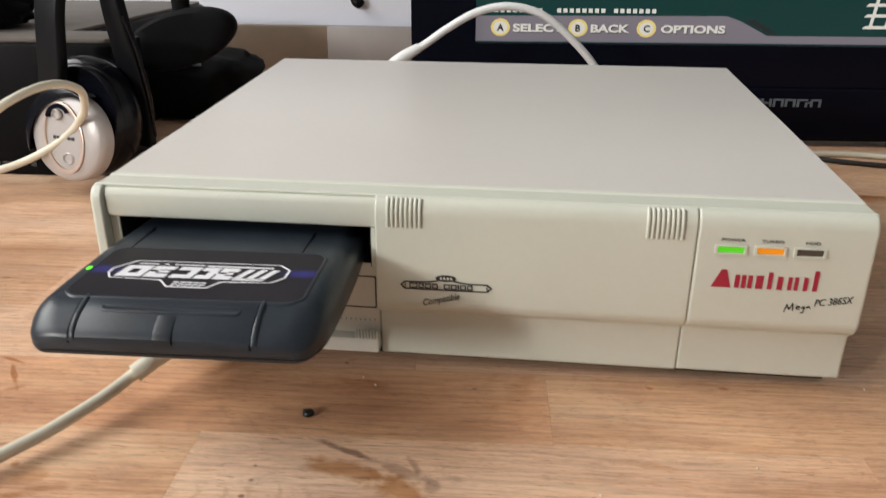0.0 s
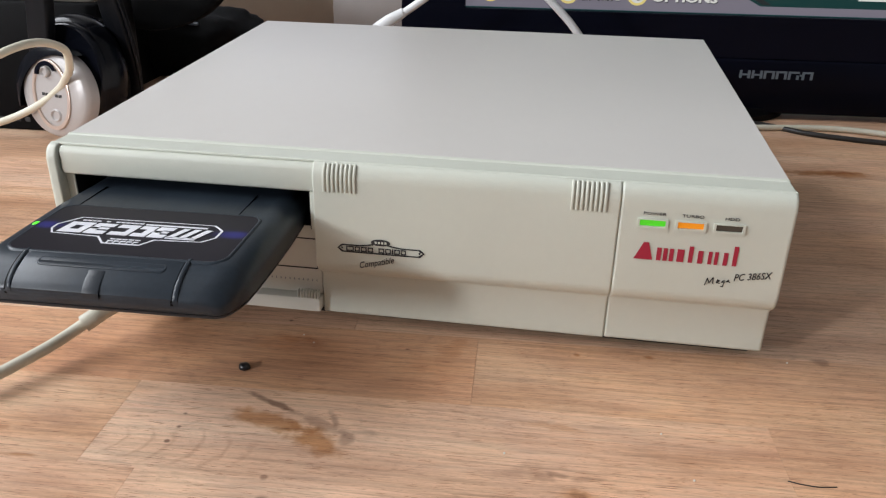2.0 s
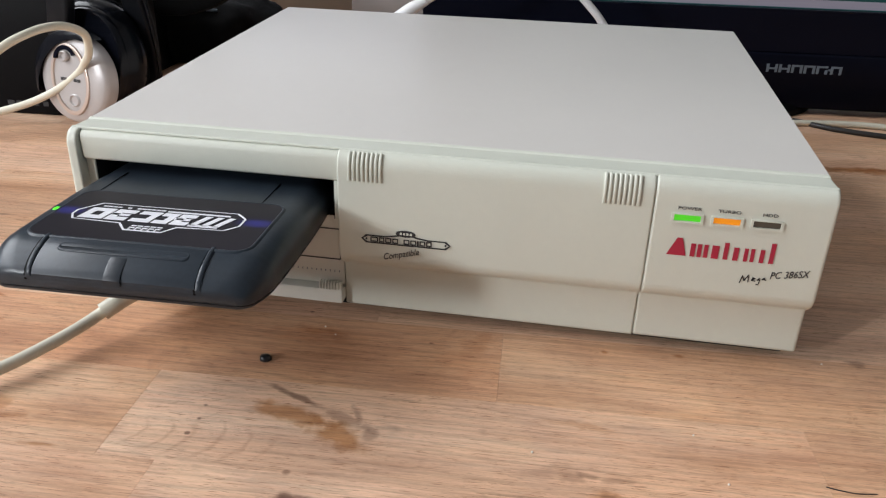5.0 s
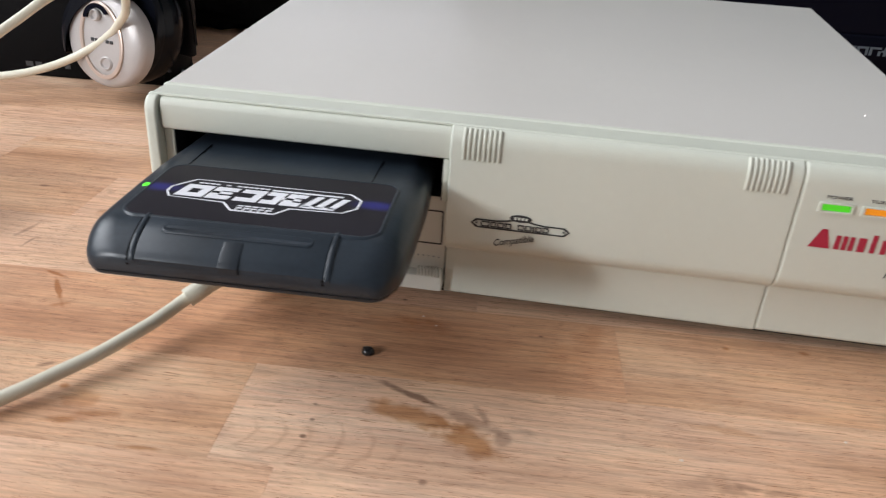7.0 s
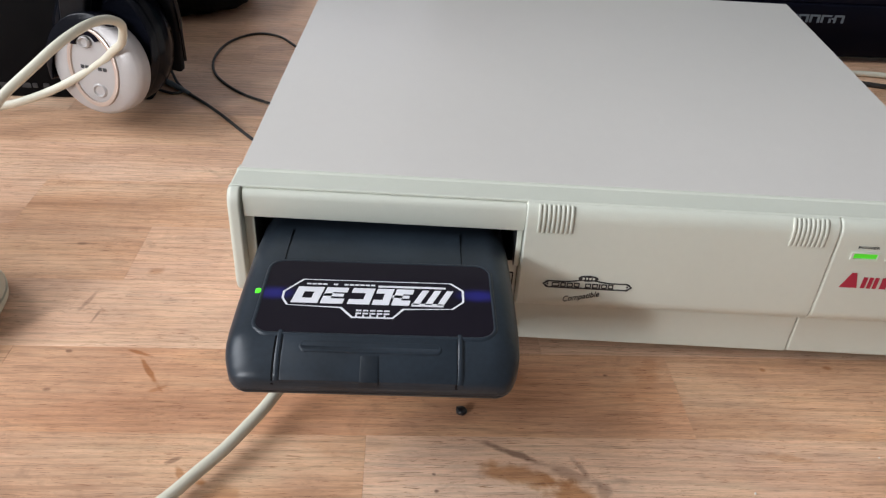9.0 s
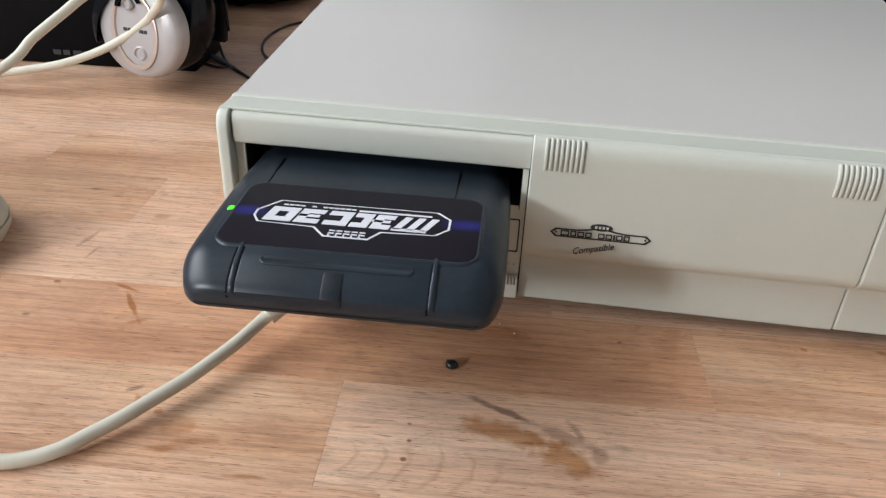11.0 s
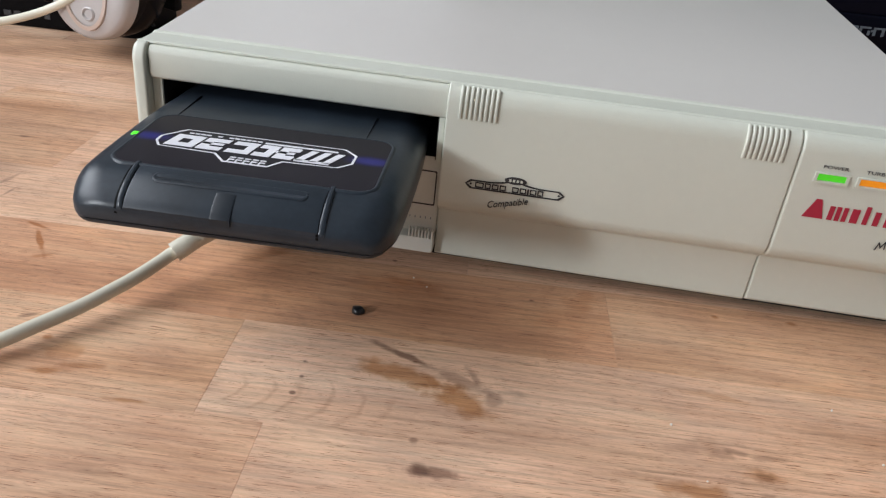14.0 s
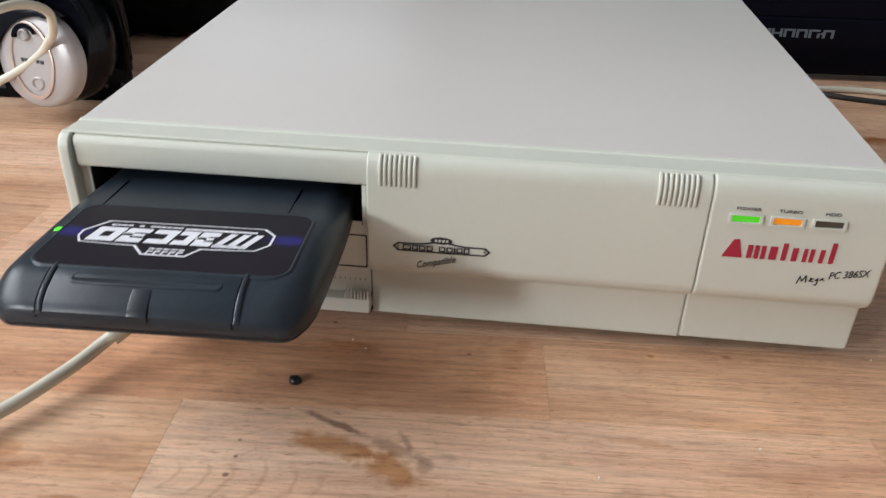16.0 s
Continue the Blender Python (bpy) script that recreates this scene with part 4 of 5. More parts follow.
N = (-0.30, -1.0, 0.16)
part("ear_cup", disc_at(oval([(0.90, -0.028), (1.0, -0.024), (1.03, -0.015), (1.0, -0.005), (0.93, 0.000), (0.85, 0.0015)], 0.0465, 0.0485), (-0.165, 0.263, 0.0605), N), HPGLOSS, hp, smooth=60)
part("ear_pad", disc_at(oval([(0.7, -0.048), (0.98, -0.045), (1.04, -0.038), (1.0, -0.028)], 0.0465, 0.0485), (-0.178, 0.263, 0.0625), N), FABRIC, hp, smooth=60)
part("cup_trim", disc_at(oval([(1.0, -0.002), (1.0, 0.003), (0.95, 0.0045), (0.9, 0.003)], 0.0425, 0.0445), (-0.158, 0.259, 0.0595), N), HPGLOSS, hp, smooth=60)
DC = Vector((-0.1604, 0.2470, 0.0478))
disc = part("silver_disc", disc_at(oval([(1.0, -0.004), (1.0, 0.003), (0.97, 0.0055), (0.90, 0.0075), (0.6, 0.0092), (0.02, 0.0096)], 0.0390, 0.0350), DC, N), SILVER, hp, "silver painted oval disc", smooth=60)
cap_rim = [(0.0412 * math.cos(radians(a)), 0.0385 * math.sin(radians(a))) for a in range(58, 203, 6)]
cap_rim += [((0.0400 - 0.0085 * math.sin(radians((a - 58) * 1.25))) * math.cos(radians(a)), (0.0372 - 0.0085 * math.sin(radians((a - 58) * 1.25))) * math.sin(radians(a))) for a in range(200, 57, -6)]
part("disc_cap", disc_at(loft([[(u * k, v * k, h) for u, v in cap_rim] for k, h in ((1.02, -0.004), (1.03, 0.006), (1.0, 0.0100), (0.985, 0.0104))]), DC, N), HPGLOSS, hp, "glossy black cap over the disc's rim", smooth=50)
LEAN = (-0.22, 0, 1)
part("disc_ring", disc_at(loft([[(rx * math.cos(a), ry * math.sin(a), h) for a in [2 * math.pi * s / 40 for s in range(40)]] for rx, ry, h in ((0.0216, 0.0286, 0.0080), (0.0214, 0.0284, 0.0102), (0.0205, 0.0275, 0.0106), (0.0184, 0.0254, 0.0104), (0.0180, 0.0250, 0.0092))], caps=False), DC, N, LEAN), RINGTAN, disc)
for dz, r in ((0.0185, 0.0050), (-0.0165, 0.0062)):
    c = DC + Vector((-0.22, 0, 1)).normalized() * dz + Vector((0, 0.16, 0)) * dz
    part("disc_stud", disc_at(oval([(1.0, 0.006), (1.0, 0.0105), (0.8, 0.0115), (0.55, 0.0098), (0.02, 0.0096)], r, r * 0.85, 24), c, N), SILVER, disc)
crescent = [(0.0125 * math.cos(radians(a)), 0.0105 * math.sin(radians(a))) for a in range(10, 171, 8)]
crescent += [(0.0092 * math.cos(radians(a)), 0.0072 * math.sin(radians(a))) for a in range(170, 9, -8)]
c = DC + Vector((-0.22, 0, 1)).normalized() * 0.0165 + Vector((0, 0.16, 0)) * 0.0165
part("stud_recess", disc_at(loft([[(u, v, h) for u, v in crescent] for h in (0.006, 0.0103)]), c, N, LEAN), GLOSSBLACK, disc, "dark recess above the upper stud", smooth=40)
bm = bmesh.new()
for u in (-0.0105, -0.0065, 0.0045, 0.0085):
    box(u, u + 0.0028, -0.0012, 0.0012, 0.0092, 0.0100, bm=bm)
part("disc_print_bars", disc_at(bm, DC, N), INK, disc)


def hp_path(*pts):
    return [tuple(Vector(q) - hp.location) for q in pts]




def strap(points, wide, deep, per=8):
    """A flat moulded arm with softened corners along a smooth path; widths and depths for each point."""
    path = smooth_path(points, per)
    at = np.linspace(0, len(points) - 1, len(path))
    ws, ds = np.interp(at, range(len(points)), wide), np.interp(at, range(len(points)), deep)
    side = Vector((1.0, -0.25, 0.0)).normalized()
    rings = []
    for i, q in enumerate(path):
        ahead = (path[min(i + 1, len(path) - 1)] - path[max(i - 1, 0)]).normalized()
        across = (side - ahead * side.dot(ahead)).normalized()
        out = ahead.cross(across)
        rings.append([q + across * u + out * v for u, v in rounded_rect(-ws[i], ws[i], -ds[i], ds[i], ds[i] * 0.45, 3)])
    return loft(rings)


part("yoke_arm", strap(hp_path((-0.178, 0.256, 0.076), (-0.172, 0.255, 0.105), (-0.165, 0.257, 0.155), (-0.151, 0.275, 0.21), (-0.145, 0.320, 0.240)), (0.0100, 0.0115, 0.0115, 0.0110, 0.009), (0.0040, 0.0050, 0.0050, 0.0050, 0.005)), HPARM, hp, smooth=60)
part("yoke_arm", strap(hp_path((-0.124, 0.296, 0.030), (-0.122, 0.290, 0.070), (-0.124, 0.282, 0.110), (-0.127, 0.276, 0.155), (-0.136, 0.290, 0.21), (-0.145, 0.320, 0.240)), (0.0070, 0.0100, 0.0105, 0.0088, 0.009, 0.009), (0.0035, 0.0045, 0.0050, 0.0050, 0.005, 0.005)), HPARM, hp, smooth=60)
part("arm_edge", tube(hp_path((-0.112, 0.288, 0.040), (-0.1115, 0.2845, 0.070), (-0.1125, 0.2765, 0.110), (-0.117, 0.270, 0.140)), 0.0012, 8), HPGLOSS, hp, smooth=60)
part("headband", tube(hp_path((-0.145, 0.312, 0.238), (-0.145, 0.350, 0.250), (-0.145, 0.395, 0.245), (-0.143, 0.425, 0.21), (-0.142, 0.432, 0.17), (-0.141, 0.430, 0.120)), [0.012, 0.015, 0.015, 0.013, 0.010, 0.008], 14), FABRIC, hp, smooth=60)
part("second_ear_pad", disc_at(oval([(0.02, -0.016), (0.8, -0.016), (0.98, -0.008), (1.0, 0.004), (0.9, 0.011), (0.6, 0.012), (0.02, 0.010)], 0.060, 0.0265), (-0.141, 0.420, 0.1035), (0.05, -1.0, -0.12), (-0.31, 0, 1)), FABRIC, hp, smooth=60)
part("headphone_lead", tube(hp_path((-0.138, 0.290, 0.016), (-0.160, 0.330, 0.0040), (-0.150, 0.334, 0.0022), (-0.121, 0.312, 0.0014), (-0.087, 0.277, 0.0014), (-0.051, 0.234, 0.0014), (-0.02, 0.203, 0.0014), (0.02, 0.20, 0.0014)), 0.0013, 8), DARKCABLE, hp, smooth=60)
part("lead_plug", tube(hp_path((-0.157, 0.340, 0.003), (-0.140, 0.327, 0.003), (-0.121, 0.312, 0.002)), [0.0022, 0.0026, 0.0016], 10), GREYPRINT, hp, smooth=60)
part("spare_lead", tube(hp_path((-0.150, 0.355, 0.006), (-0.140, 0.338, 0.0016), (-0.129, 0.320, 0.0014), (-0.134, 0.312, 0.0014), (-0.150, 0.318, 0.0014)), 0.0012, 8), DARKCABLE, hp, smooth=60)

thin = thing("thin_cable", (-0.09, 0.38, 0.0), "thin black cable lying in a curve on the desk", "cable")
local(part("lead", tube([(-0.005, 0.30, 0.0013), (-0.035, 0.297, 0.0013), (-0.057, 0.305, 0.0013), (-0.085, 0.325, 0.0013), (-0.112, 0.360, 0.0013), (-0.124, 0.402, 0.0013), (-0.121, 0.448, 0.0013), (-0.101, 0.476, 0.0013), (-0.076, 0.470, 0.0013), (-0.052, 0.440, 0.0013), (-0.03, 0.42, 0.0013), (0.01, 0.39, 0.0013)], 0.0012, 8), DARKCABLE, thin, smooth=60), thin)

# ---- black box and pouch behind ----
deck = thing("black_box", (-0.33, 0.34, 0.0), "black electronics box with pale lettering bars on its front", "electronics box")
local(part("housing", box(-0.52, -0.150, 0.286, 0.350, 0.0, 0.114, 0.003, 3), BLACK, deck), deck)
local(part("rear_housing", box(-0.52, -0.212, 0.3505, 0.70, 0.0, 0.113, 0.003, 3), BLACK, deck), deck)
bm = bmesh.new()
for i, w in enumerate((0.008, 0.007, 0.009, 0.005, 0.006)):
    box(-0.270 + i * 0.0085, -0.270 + i * 0.0085 + w * 0.8, 0.2855, 0.2862, 0.0085, 0.0125, bm=bm)
local(part("lettering_bars", bm, INK, deck), deck)
local(part("lid", box(-0.515, -0.154, 0.29, 0.347, 0.114, 0.118, 0.0015, 2), BOXTOP, deck), deck)
local(part("rear_lid", box(-0.515, -0.216, 0.3475, 0.696, 0.113, 0.117, 0.0015, 2), BOXTOP, deck), deck)
deck.rotation_euler = (0, 0, radians(3.5))
pouch = thing("black_pouch", (-0.215, 0.575, 0.0), "crumpled black fabric pouch on the desk behind the headphones", "pouch")


def pouch_mesh():
    bm = bmesh.new()
    bmesh.ops.create_uvsphere(bm, u_segments=48, v_segments=24, radius=1)
    for v in bm.verts:
        c = v.co
        x, y, z = (math.copysign(abs(q) ** 0.55, q) for q in c)
        n = noise.fractal(Vector((x * 2.1, y * 2.1, z * 2.1)), 1.0, 2.0, 4)
        k = 1 + 0.10 * n
        v.co = Vector((0.088 * x * k, 0.070 * y * k, max(0.0, 0.035 + 0.036 * z * (k + 0.10 * x))))
    return bm


part("body", pouch_mesh(), FABRIC, pouch, smooth=70)
part("zip", tube([(-0.050, -0.066, 0.048), (-0.020, -0.070, 0.060), (0.015, -0.066, 0.066), (0.050, -0.058, 0.064)], 0.0018, 8), GREYPRINT, pouch, "grey metal zip", smooth=60)

bag = thing("black_bag", (-0.385, 0.375, 0.119), "crumpled black bag lying on the electronics box", "bag")


def bag_mesh():
    bm = bmesh.new()
    bmesh.ops.create_uvsphere(bm, u_segments=48, v_segments=24, radius=1)
    for v in bm.verts:
        x, y, z = (math.copysign(abs(q) ** 0.6, q) for q in v.co)
        n = noise.fractal(Vector((x * 3.1 + 5, y * 1.7, z * 1.7)), 1.0, 2.0, 4)
        k = 1 + 0.13 * n
        v.co = Vector((0.120 * x * k, 0.050 * y * k, max(0.0, 0.018 + 0.022 * z * (k - 0.12 * x))))
    return bm


part("body", bag_mesh(), FABRIC, bag, smooth=70)

# ---- monitor ----
mon = thing("monitor", (0.42, 0.52, 0.0), "black flat monitor with a lit screen showing a menu", "monitor")
mon.rotation_euler = (0, 0, radians(4.0))
ML, MR, MY = 0.078, 0.628, 0.486
local(part("bezel", ring_plate(rounded_rect(ML, MR, 0.060, 0.440, 0.006), rounded_rect(0.142, MR - 0.055, 0.100, 0.415, 0.001), -0.012, lambda u, v, d: (u, MY + 0.012 + d, v)), GLOSSBLACK, mon), mon)
local(part("back_shell", box(ML + 0.004, MR - 0.004, MY + 0.0125, MY + 0.055, 0.064, 0.436, 0.003, 3), BLACK, mon), mon)
local(part("lower_bezel", box(ML + 0.002, MR - 0.002, MY - 0.004, MY + 0.03, 0.006, 0.0595, 0.0025, 3), GLOSSBLACK, mon), mon)
bm = bmesh.new()
for i, w in enumerate((0.0105, 0.0105, 0.0105, 0.0105, 0.0105, 0.0025, 0.0105)):
    x = 0.418 + (0, 0.0118, 0.0236, 0.0354, 0.0472, 0.0584, 0.0605)[i]
    if w < 0.005:
        box(x, x + w, MY - 0.0046, MY - 0.003, 0.0445, 0.0462, bm=bm)
        continue
    box(x, x + 0.0024, MY - 0.0046, MY - 0.003, 0.0412, 0.0490, bm=bm)
    box(x + w - 0.0024, x + w, MY - 0.0046, MY - 0.003, 0.0412, 0.0490 if i != 4 else 0.0455, bm=bm)
    box(x, x + w, MY - 0.0047, MY - 0.003, 0.0440 if i < 2 else 0.0472, 0.0456 if i < 2 else 0.0490, bm=bm)
local(part("maker_bars", bm, GREYPRINT, mon, "silver maker's bars"), mon)
neck = local(part("stand_neck", box(0.31, 0.39, MY + 0.02, MY + 0.06, 0.0, 0.2, 0.006, 3), BLACK, mon), mon)
bm = oval([(1.0, 0.0), (1.0, 0.006), (0.94, 0.011), (0.3, 0.014)], 0.13, 0.085)
bmesh.ops.translate(bm, verts=bm.verts, vec=(0.35 - 0.42, 0.53 - 0.52, 0))
part("stand_base", bm, BLACK, mon, smooth=40)


def screen_mat(name, colour, power):
    return material(name, tuple(0.3 * c for c in colour), 0.3, vary=0.05, emit=colour, power=power)


SCREEN_TEAL = screen_mat("screen_teal", (0.0015, 0.028, 0.028), 1.0)
SCREEN_GREY = screen_mat("screen_grey", (0.14, 0.13, 0.16), 1.0)
SCREEN_DARK = screen_mat("screen_dark", (0.012, 0.016, 0.018), 1.0)
SCREEN_WHITE = screen_mat("screen_white", (0.50, 0.50, 0.48), 1.0)
SCREEN_GOLD = screen_mat("screen_gold", (0.55, 0.45, 0.16), 1.0)
on_screen = lambda u, v, d: (u, MY + 0.0085 - d, v)


def screen_part(name, bm, mat, parent):
    ob = part(name, bm, mat)
    ob.data.transform(Matrix.Translation(-mon.location))
    ob.parent = parent
    return ob


screen = local(part("screen", box(0.140, MR - 0.053, MY + 0.0088, MY + 0.0115, 0.098, 0.417), SCREEN_TEAL, mon, "lit screen with a teal and grey menu"), mon)
bm = plate([(0.142, 0.101), (0.572, 0.101), (0.572, 0.1085), (0.430, 0.1085), (0.402, 0.1225), (0.388, 0.1270), (0.142, 0.1255)], 0.0003, on_screen)
screen_part("menu_bar", bm, SCREEN_GREY, screen)
bm = plate([(0.142, 0.145), (0.300, 0.145), (0.300, 0.156), (0.142, 0.156)], 0.0003, on_screen)
screen_part("menu_block", bm, SCREEN_DARK, screen)
bm = plate([(0.405, 0.1235), (0.432, 0.1100), (0.440, 0.1100), (0.414, 0.1245)], 0.0004, on_screen)
screen_part("menu_edge", bm, SCREEN_DARK, screen)
for z in (0.116, 0.127, 0.137, 0.147):
    screen_part("menu_picture_bar", plate([(0.520, z), (0.572, z), (0.572, z + 0.003), (0.523, z + 0.003)], 0.0004, on_screen), SCREEN_WHITE, screen)
for x in (0.526, 0.541, 0.556):
    screen_part("menu_picture_bar", plate([(x, 0.116), (x + 0.003, 0.116), (x + 0.007, 0.150), (x + 0.004, 0.150)], 0.0005, on_screen), SCREEN_WHITE, screen)
for i in range(26):
    if i in (8, 9, 18):
        continue
    screen_part("menu_bars", plate([(0.160 + i * 0.0062, 0.1290), (0.164 + i * 0.0062, 0.1290), (0.164 + i * 0.0062, 0.1330), (0.160 + i * 0.0062, 0.1330)], 0.0004, on_screen), SCREEN_WHITE, screen)
for x, letter, text, x0, wide in ((0.1665, "A", "SELECT", 0.1790, 0.0500), (0.2435, "B", "BACK", 0.2555, 0.0380), (0.3110, "C", "OPTIONS", 0.3250, 0.0630)):
    circle = [(x + 0.0095 * math.cos(a), 0.1145 + 0.0085 * math.sin(a)) for a in [math.pi * k / 12 for k in range(24)]]
    inner = [(x + 0.0070 * math.cos(a), 0.1145 + 0.0062 * math.sin(a)) for a in [math.pi * k / 12 for k in range(24)]]
    screen_part("button_ring", ring_plate(circle, inner, 0.0006, on_screen), SCREEN_GOLD, screen)
    screen_part("button_disc", plate(inner, 0.0005, on_screen), SCREEN_WHITE, screen)
    up = Matrix.Translation(Vector((x - 0.0030, MY + 0.0072, 0.1113)) - mon.location) @ Matrix.Rotation(radians(90), 4, "X")
    words("menu_letter", letter, 0.0090, up, SCREEN_DARK, screen, bold=0.0003)
    for shift, mat, lift in ((0.0008, SCREEN_DARK, 0.0074), (0.0, SCREEN_WHITE, 0.0070)):
        up = Matrix.Translation(Vector((x0 + shift, MY + lift, 0.1108 - shift)) - mon.location) @ Matrix.Rotation(radians(90), 4, "X")
        words("menu_word" if not shift else "menu_word_shade", text, 0.0100, up, mat, screen, bold=0.0004, wide=wide)

arc = thing("white_lead", (0.17, 0.37, 0.0), "white cable arching up behind the computer", "cable")
local(part("lead", tube([(0.066, 0.395, 0.004), (0.060, 0.378, 0.05), (0.082, 0.376, 0.0945), (0.104, 0.378, 0.1075), (0.128, 0.378, 0.124), (0.153, 0.378, 0.1375), (0.181, 0.379, 0.1425), (0.210, 0.381, 0.1350), (0.238, 0.384, 0.113), (0.262, 0.388, 0.085), (0.285, 0.395, 0.04), (0.31, 0.40, 0.004)], 0.0034), WHITECABLE, arc, smooth=60), arc)
local(part("plug", tube([(0.076, 0.3755, 0.090), (0.088, 0.3765, 0.0985), (0.101, 0.3775, 0.1060)], [0.0056, 0.0054, 0.0042], 16), WHITECABLE, arc, smooth=60), arc)

side_lead = thing("pale_lead", (0.45, 0.44, 0.0), "pale cable lying on the desk by the monitor", "cable")
local(part("lead", tube([(0.36, 0.405, 0.003), (0.41, 0.432, 0.003), (0.45, 0.442, 0.003), (0.49, 0.449, 0.003), (0.53, 0.448, 0.003), (0.60, 0.43, 0.003), (0.68, 0.44, 0.003)], 0.0028), CABLE, side_lead, smooth=60), side_lead)
dark_lead = thing("dark_lead", (0.5, 0.41, 0.0), "dark cable lying on the desk by the monitor", "cable")
local(part("lead", tube([(0.37, 0.445, 0.0075), (0.44, 0.455, 0.0025), (0.48, 0.430, 0.0025), (0.53, 0.415, 0.0025), (0.60, 0.405, 0.0025), (0.68, 0.40, 0.0025)], 0.0024), DARKCABLE, dark_lead, smooth=60), dark_lead)

# ---- behind the desk ----
back_board = tagged(part("white_board", box(-0.62, 0.30, 0.885, 0.895, 0.0, 0.42, 0.002), WHITEBOARD), "pale blue-white board standing against the wall", "board")
carton = tagged(part("brown_card", box(-0.62, -0.110, 0.868, 0.8835, 0.0, 0.0700, 0.001), CARD), "low brown cardboard strip on the desk below the board", "cardboard")
grey_carton = tagged(part("grey_box", box(-0.110, 0.06, 0.862, 0.8835, 0.0, 0.0705, 0.002), GREYBOX), "low grey box on the desk below the board", "box")
clip = tagged(part("black_hook", tube([(-0.075, 0.882, 0.140), (-0.070, 0.878, 0.112), (-0.063, 0.874, 0.103), (-0.055, 0.876, 0.108)], [0.004, 0.006, 0.007, 0.004], 10), BLACK, smooth=60), "small black hook on the pale board", "hook")

# ---- crumbs and marks on the desk ----


def crumb(name, at, size, mat, label, seed):
    bm = bmesh.new()
    bmesh.ops.create_icosphere(bm, subdivisions=2, radius=1)
    for v in bm.verts:
        k = 1 + 0.35 * noise.noise(v.co * 1.7 + Vector((seed, 0, 0)))
        v.co = Vector((v.co.x * size[0] * k, v.co.y * size[1] * k, max(-0.8, v.co.z) * size[2] * k + size[2] * 0.8))
    ob = part(name, bm, mat, smooth=60)
    ob.location = at
    return tagged(ob, label, "crumb")


crumb("black_crumb", (0.110, -0.040, 0.0), (0.0030, 0.0026, 0.0016), CRUMB, "small black crumb of plastic on the desk", 3.0)
for i, (x, y, s) in enumerate(((0.236, -0.079, 0.0007), (0.128, -0.006, 0.0006), (0.135, -0.012, 0.0005), (0.300, -0.055, 0.0006), (0.31, -0.082, 0.0006), (0.366, 0.012, 0.0006), (0.245, -0.105, 0.0005))):
    tagged(crumb("pale_crumb", (x, y, 0.0), (s * 0.7, s * 0.7, s * 0.7), PALECRUMB, "tiny pale crumb on the desk", i * 2.0), group="pale crumbs")
tagged(part("hair", tube([(0.346, -0.0758, 0.0003), (0.351, -0.0768, 0.0003), (0.357, -0.0772, 0.0003), (0.364, -0.0760, 0.0003)], 0.00022, 6), DARKCABLE), "short dark hair lying on the desk", "hair")

# ---- desk of hardwood strips ----
desk = thing("desk", (0.05, 0.15, 0.0), "oiled hardwood strip desk top with stains and dark pores", "desk")
ANG = radians(3.0)
desk.rotation_euler = (0, 0, ANG)
PITCH, GAP = 0.0569, 0.00004
inv = (Matrix.Translation(desk.location) @ Matrix.Rotation(ANG, 4, "Z")).inverted()
ROW0 = -0.0038
DX0, DX1 = -1.15, 1.25
part("core", box(DX0 + 0.002, DX1 - 0.002, -0.66, 0.80, -0.038, -0.0200), WOOD, desk)
for lx in (DX0 + 0.08, DX1 - 0.08):
    for ly in (-0.58, 0.72):
        part("leg", box(lx - 0.03, lx + 0.03, ly - 0.03, ly + 0.03, Z0, -0.038, 0.003), BLACK, desk)
JOINTS = {0: (-0.112, 0.217), -1: (0.069, 0.347), -2: (0.096, 0.40), 2: (-0.082, 0.27), 1: (-0.20, 0.15), 3: (-0.17, 0.19), 4: (-0.05, 0.3)}
rng = random.Random(7)
WARMWOOD, REDWOOD, PALEWOOD = (0.915, 0.81, 0.725, 1), (0.96, 0.935, 0.91, 1), (0.97, 0.94, 0.90, 1)
TINTS = {(0, 1): WARMWOOD, (0, 2): PALEWOOD, (0, 0): REDWOOD, (-1, 0): (1.0, 0.985, 0.97, 1), (1, 0): REDWOOD, (2, 0): REDWOOD, (-2, 0): REDWOOD}
strip_meshes = {}


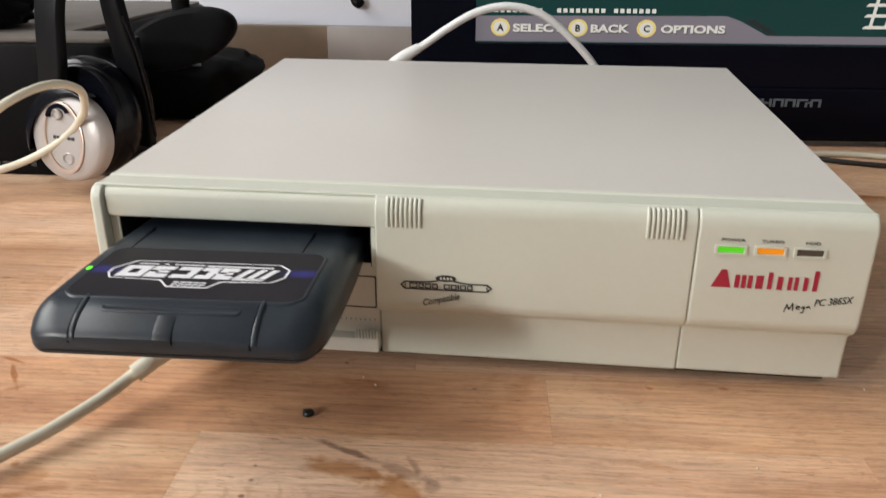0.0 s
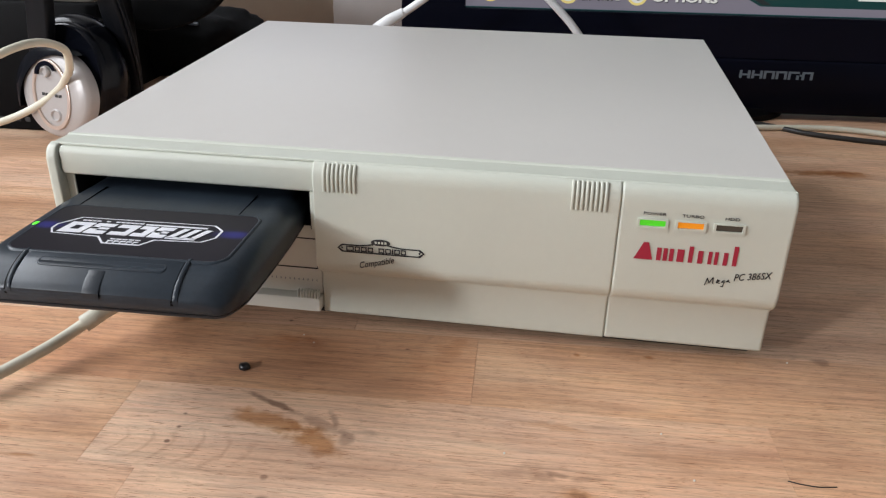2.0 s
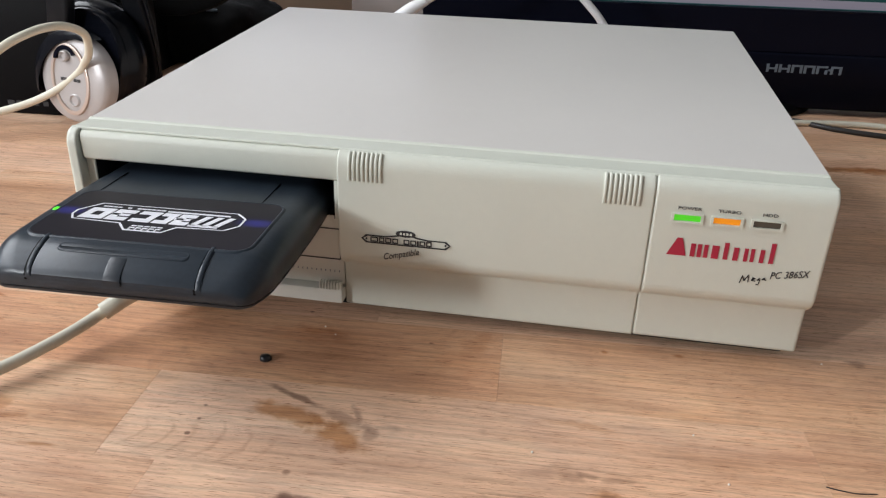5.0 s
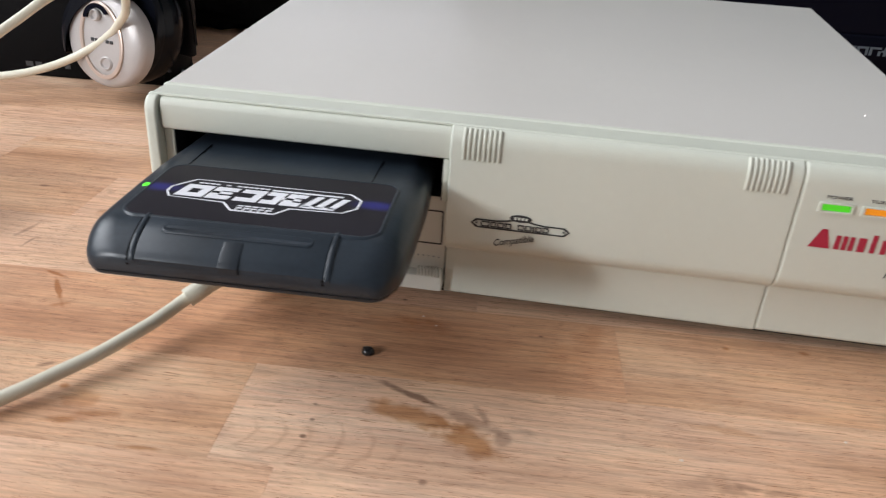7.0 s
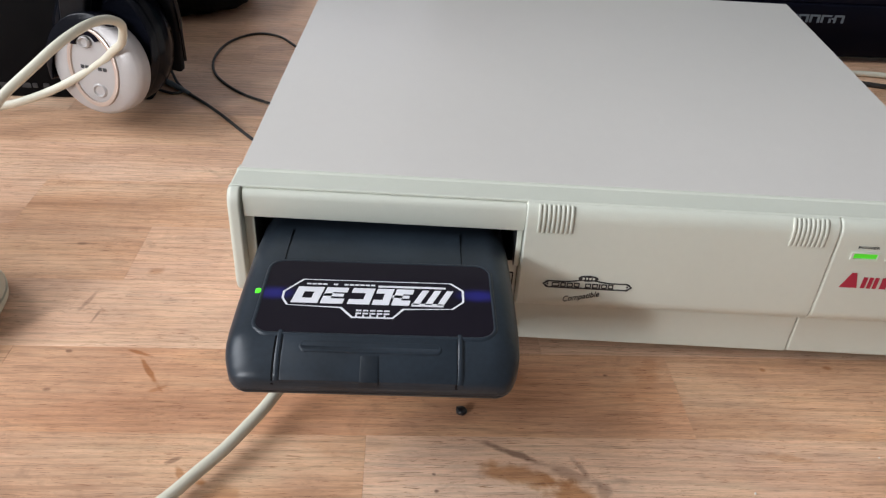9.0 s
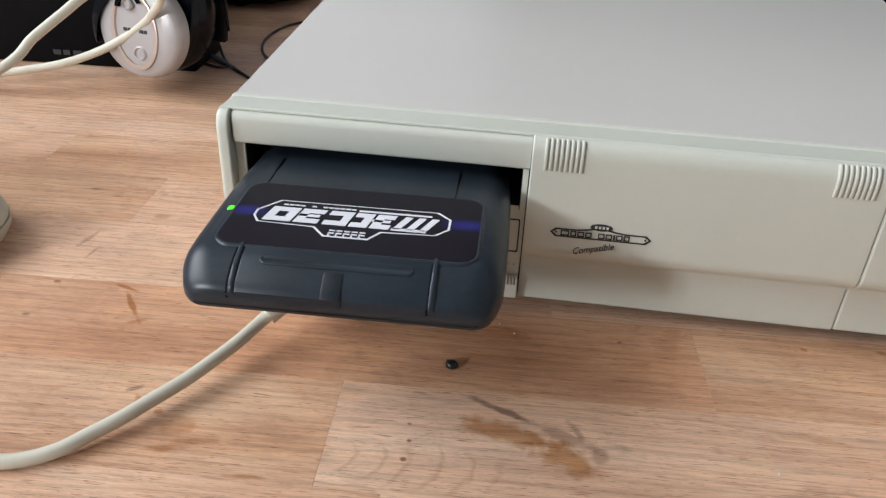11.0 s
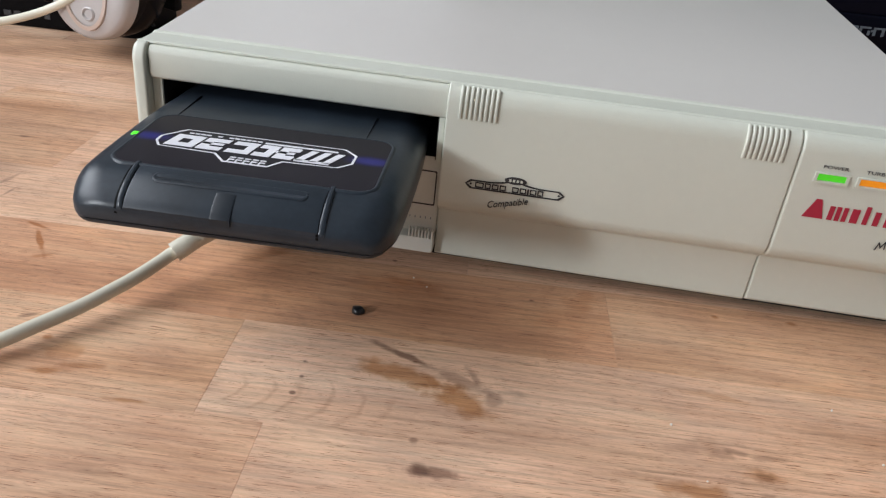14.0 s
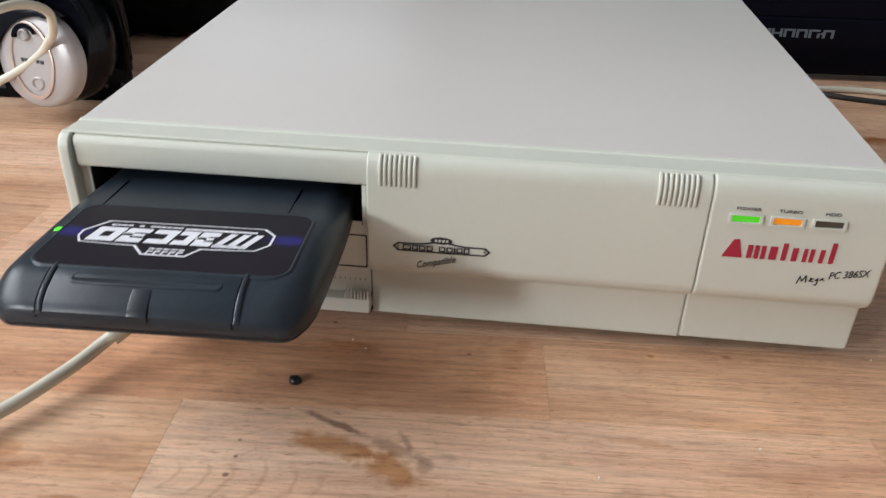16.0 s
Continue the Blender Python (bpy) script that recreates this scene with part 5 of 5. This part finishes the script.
def strip_mesh(length):
    key = round(length, 5)
    if key not in strip_meshes:
        h, w, c = key / 2 - GAP, PITCH / 2, 0.00008
        bm = bmesh.new()
        low = [bm.verts.new((sx * h, sy * w, -0.0198)) for sx, sy in ((-1, -1), (1, -1), (1, 1), (-1, 1))]
        mid = [bm.verts.new((sx * h, sy * w, -c)) for sx, sy in ((-1, -1), (1, -1), (1, 1), (-1, 1))]
        top = [bm.verts.new((sx * (h - c), sy * (w - c), 0)) for sx, sy in ((-1, -1), (1, -1), (1, 1), (-1, 1))]
        bm.faces.new(top)
        for i in range(4):
            j = (i + 1) % 4
            bm.faces.new((low[i], low[j], mid[j], mid[i]))
            bm.faces.new((mid[i], mid[j], top[j], top[i]))
        me = bpy.data.meshes.new("strip")
        bmesh.ops.recalc_face_normals(bm, faces=bm.faces)
        bm.to_mesh(me)
        bm.free()
        me.materials.append(WOOD)
        strip_meshes[key] = me
    return strip_meshes[key]


for row in range(-9, 15):
    # a row's edges: distance across the grain from the desk's own centre
    yw = ROW0 + (row - 0.5) * PITCH
    a, b = JOINTS.get(row, (rng.uniform(-0.2, 0.1), rng.uniform(0.2, 0.4)))
    if row not in JOINTS:
        b = a + rng.choice((0.28, 0.31, 0.34))
    xs = [a, b]
    while xs[0] > DX0 + 0.2:
        xs.insert(0, xs[0] - rng.choice((0.24, 0.28, 0.31, 0.34)))
    while xs[-1] < DX1 - 0.2:
        xs.append(xs[-1] + rng.choice((0.24, 0.28, 0.31, 0.34)))
    xs = [DX0] + [x for x in xs if DX0 + 0.06 < x < DX1 - 0.06] + [DX1]
    for p0, p1 in zip(xs, xs[1:]):
        xm = (p0 + p1) / 2
        ob = new("strip", strip_mesh((p1 - p0) / math.cos(ANG)))
        ob.parent = desk
        # strips by row and by how many of the row's two known joints lie before them
        ob.color = TINTS.get((row, (xm > a) + (xm > b)), (1, 1, 1, 1))
        q = inv @ Vector((xm, yw + math.tan(ANG) * xm, 0))
        ob.location = (q.x, q.y, rng.uniform(-0.00006, 0.00006))
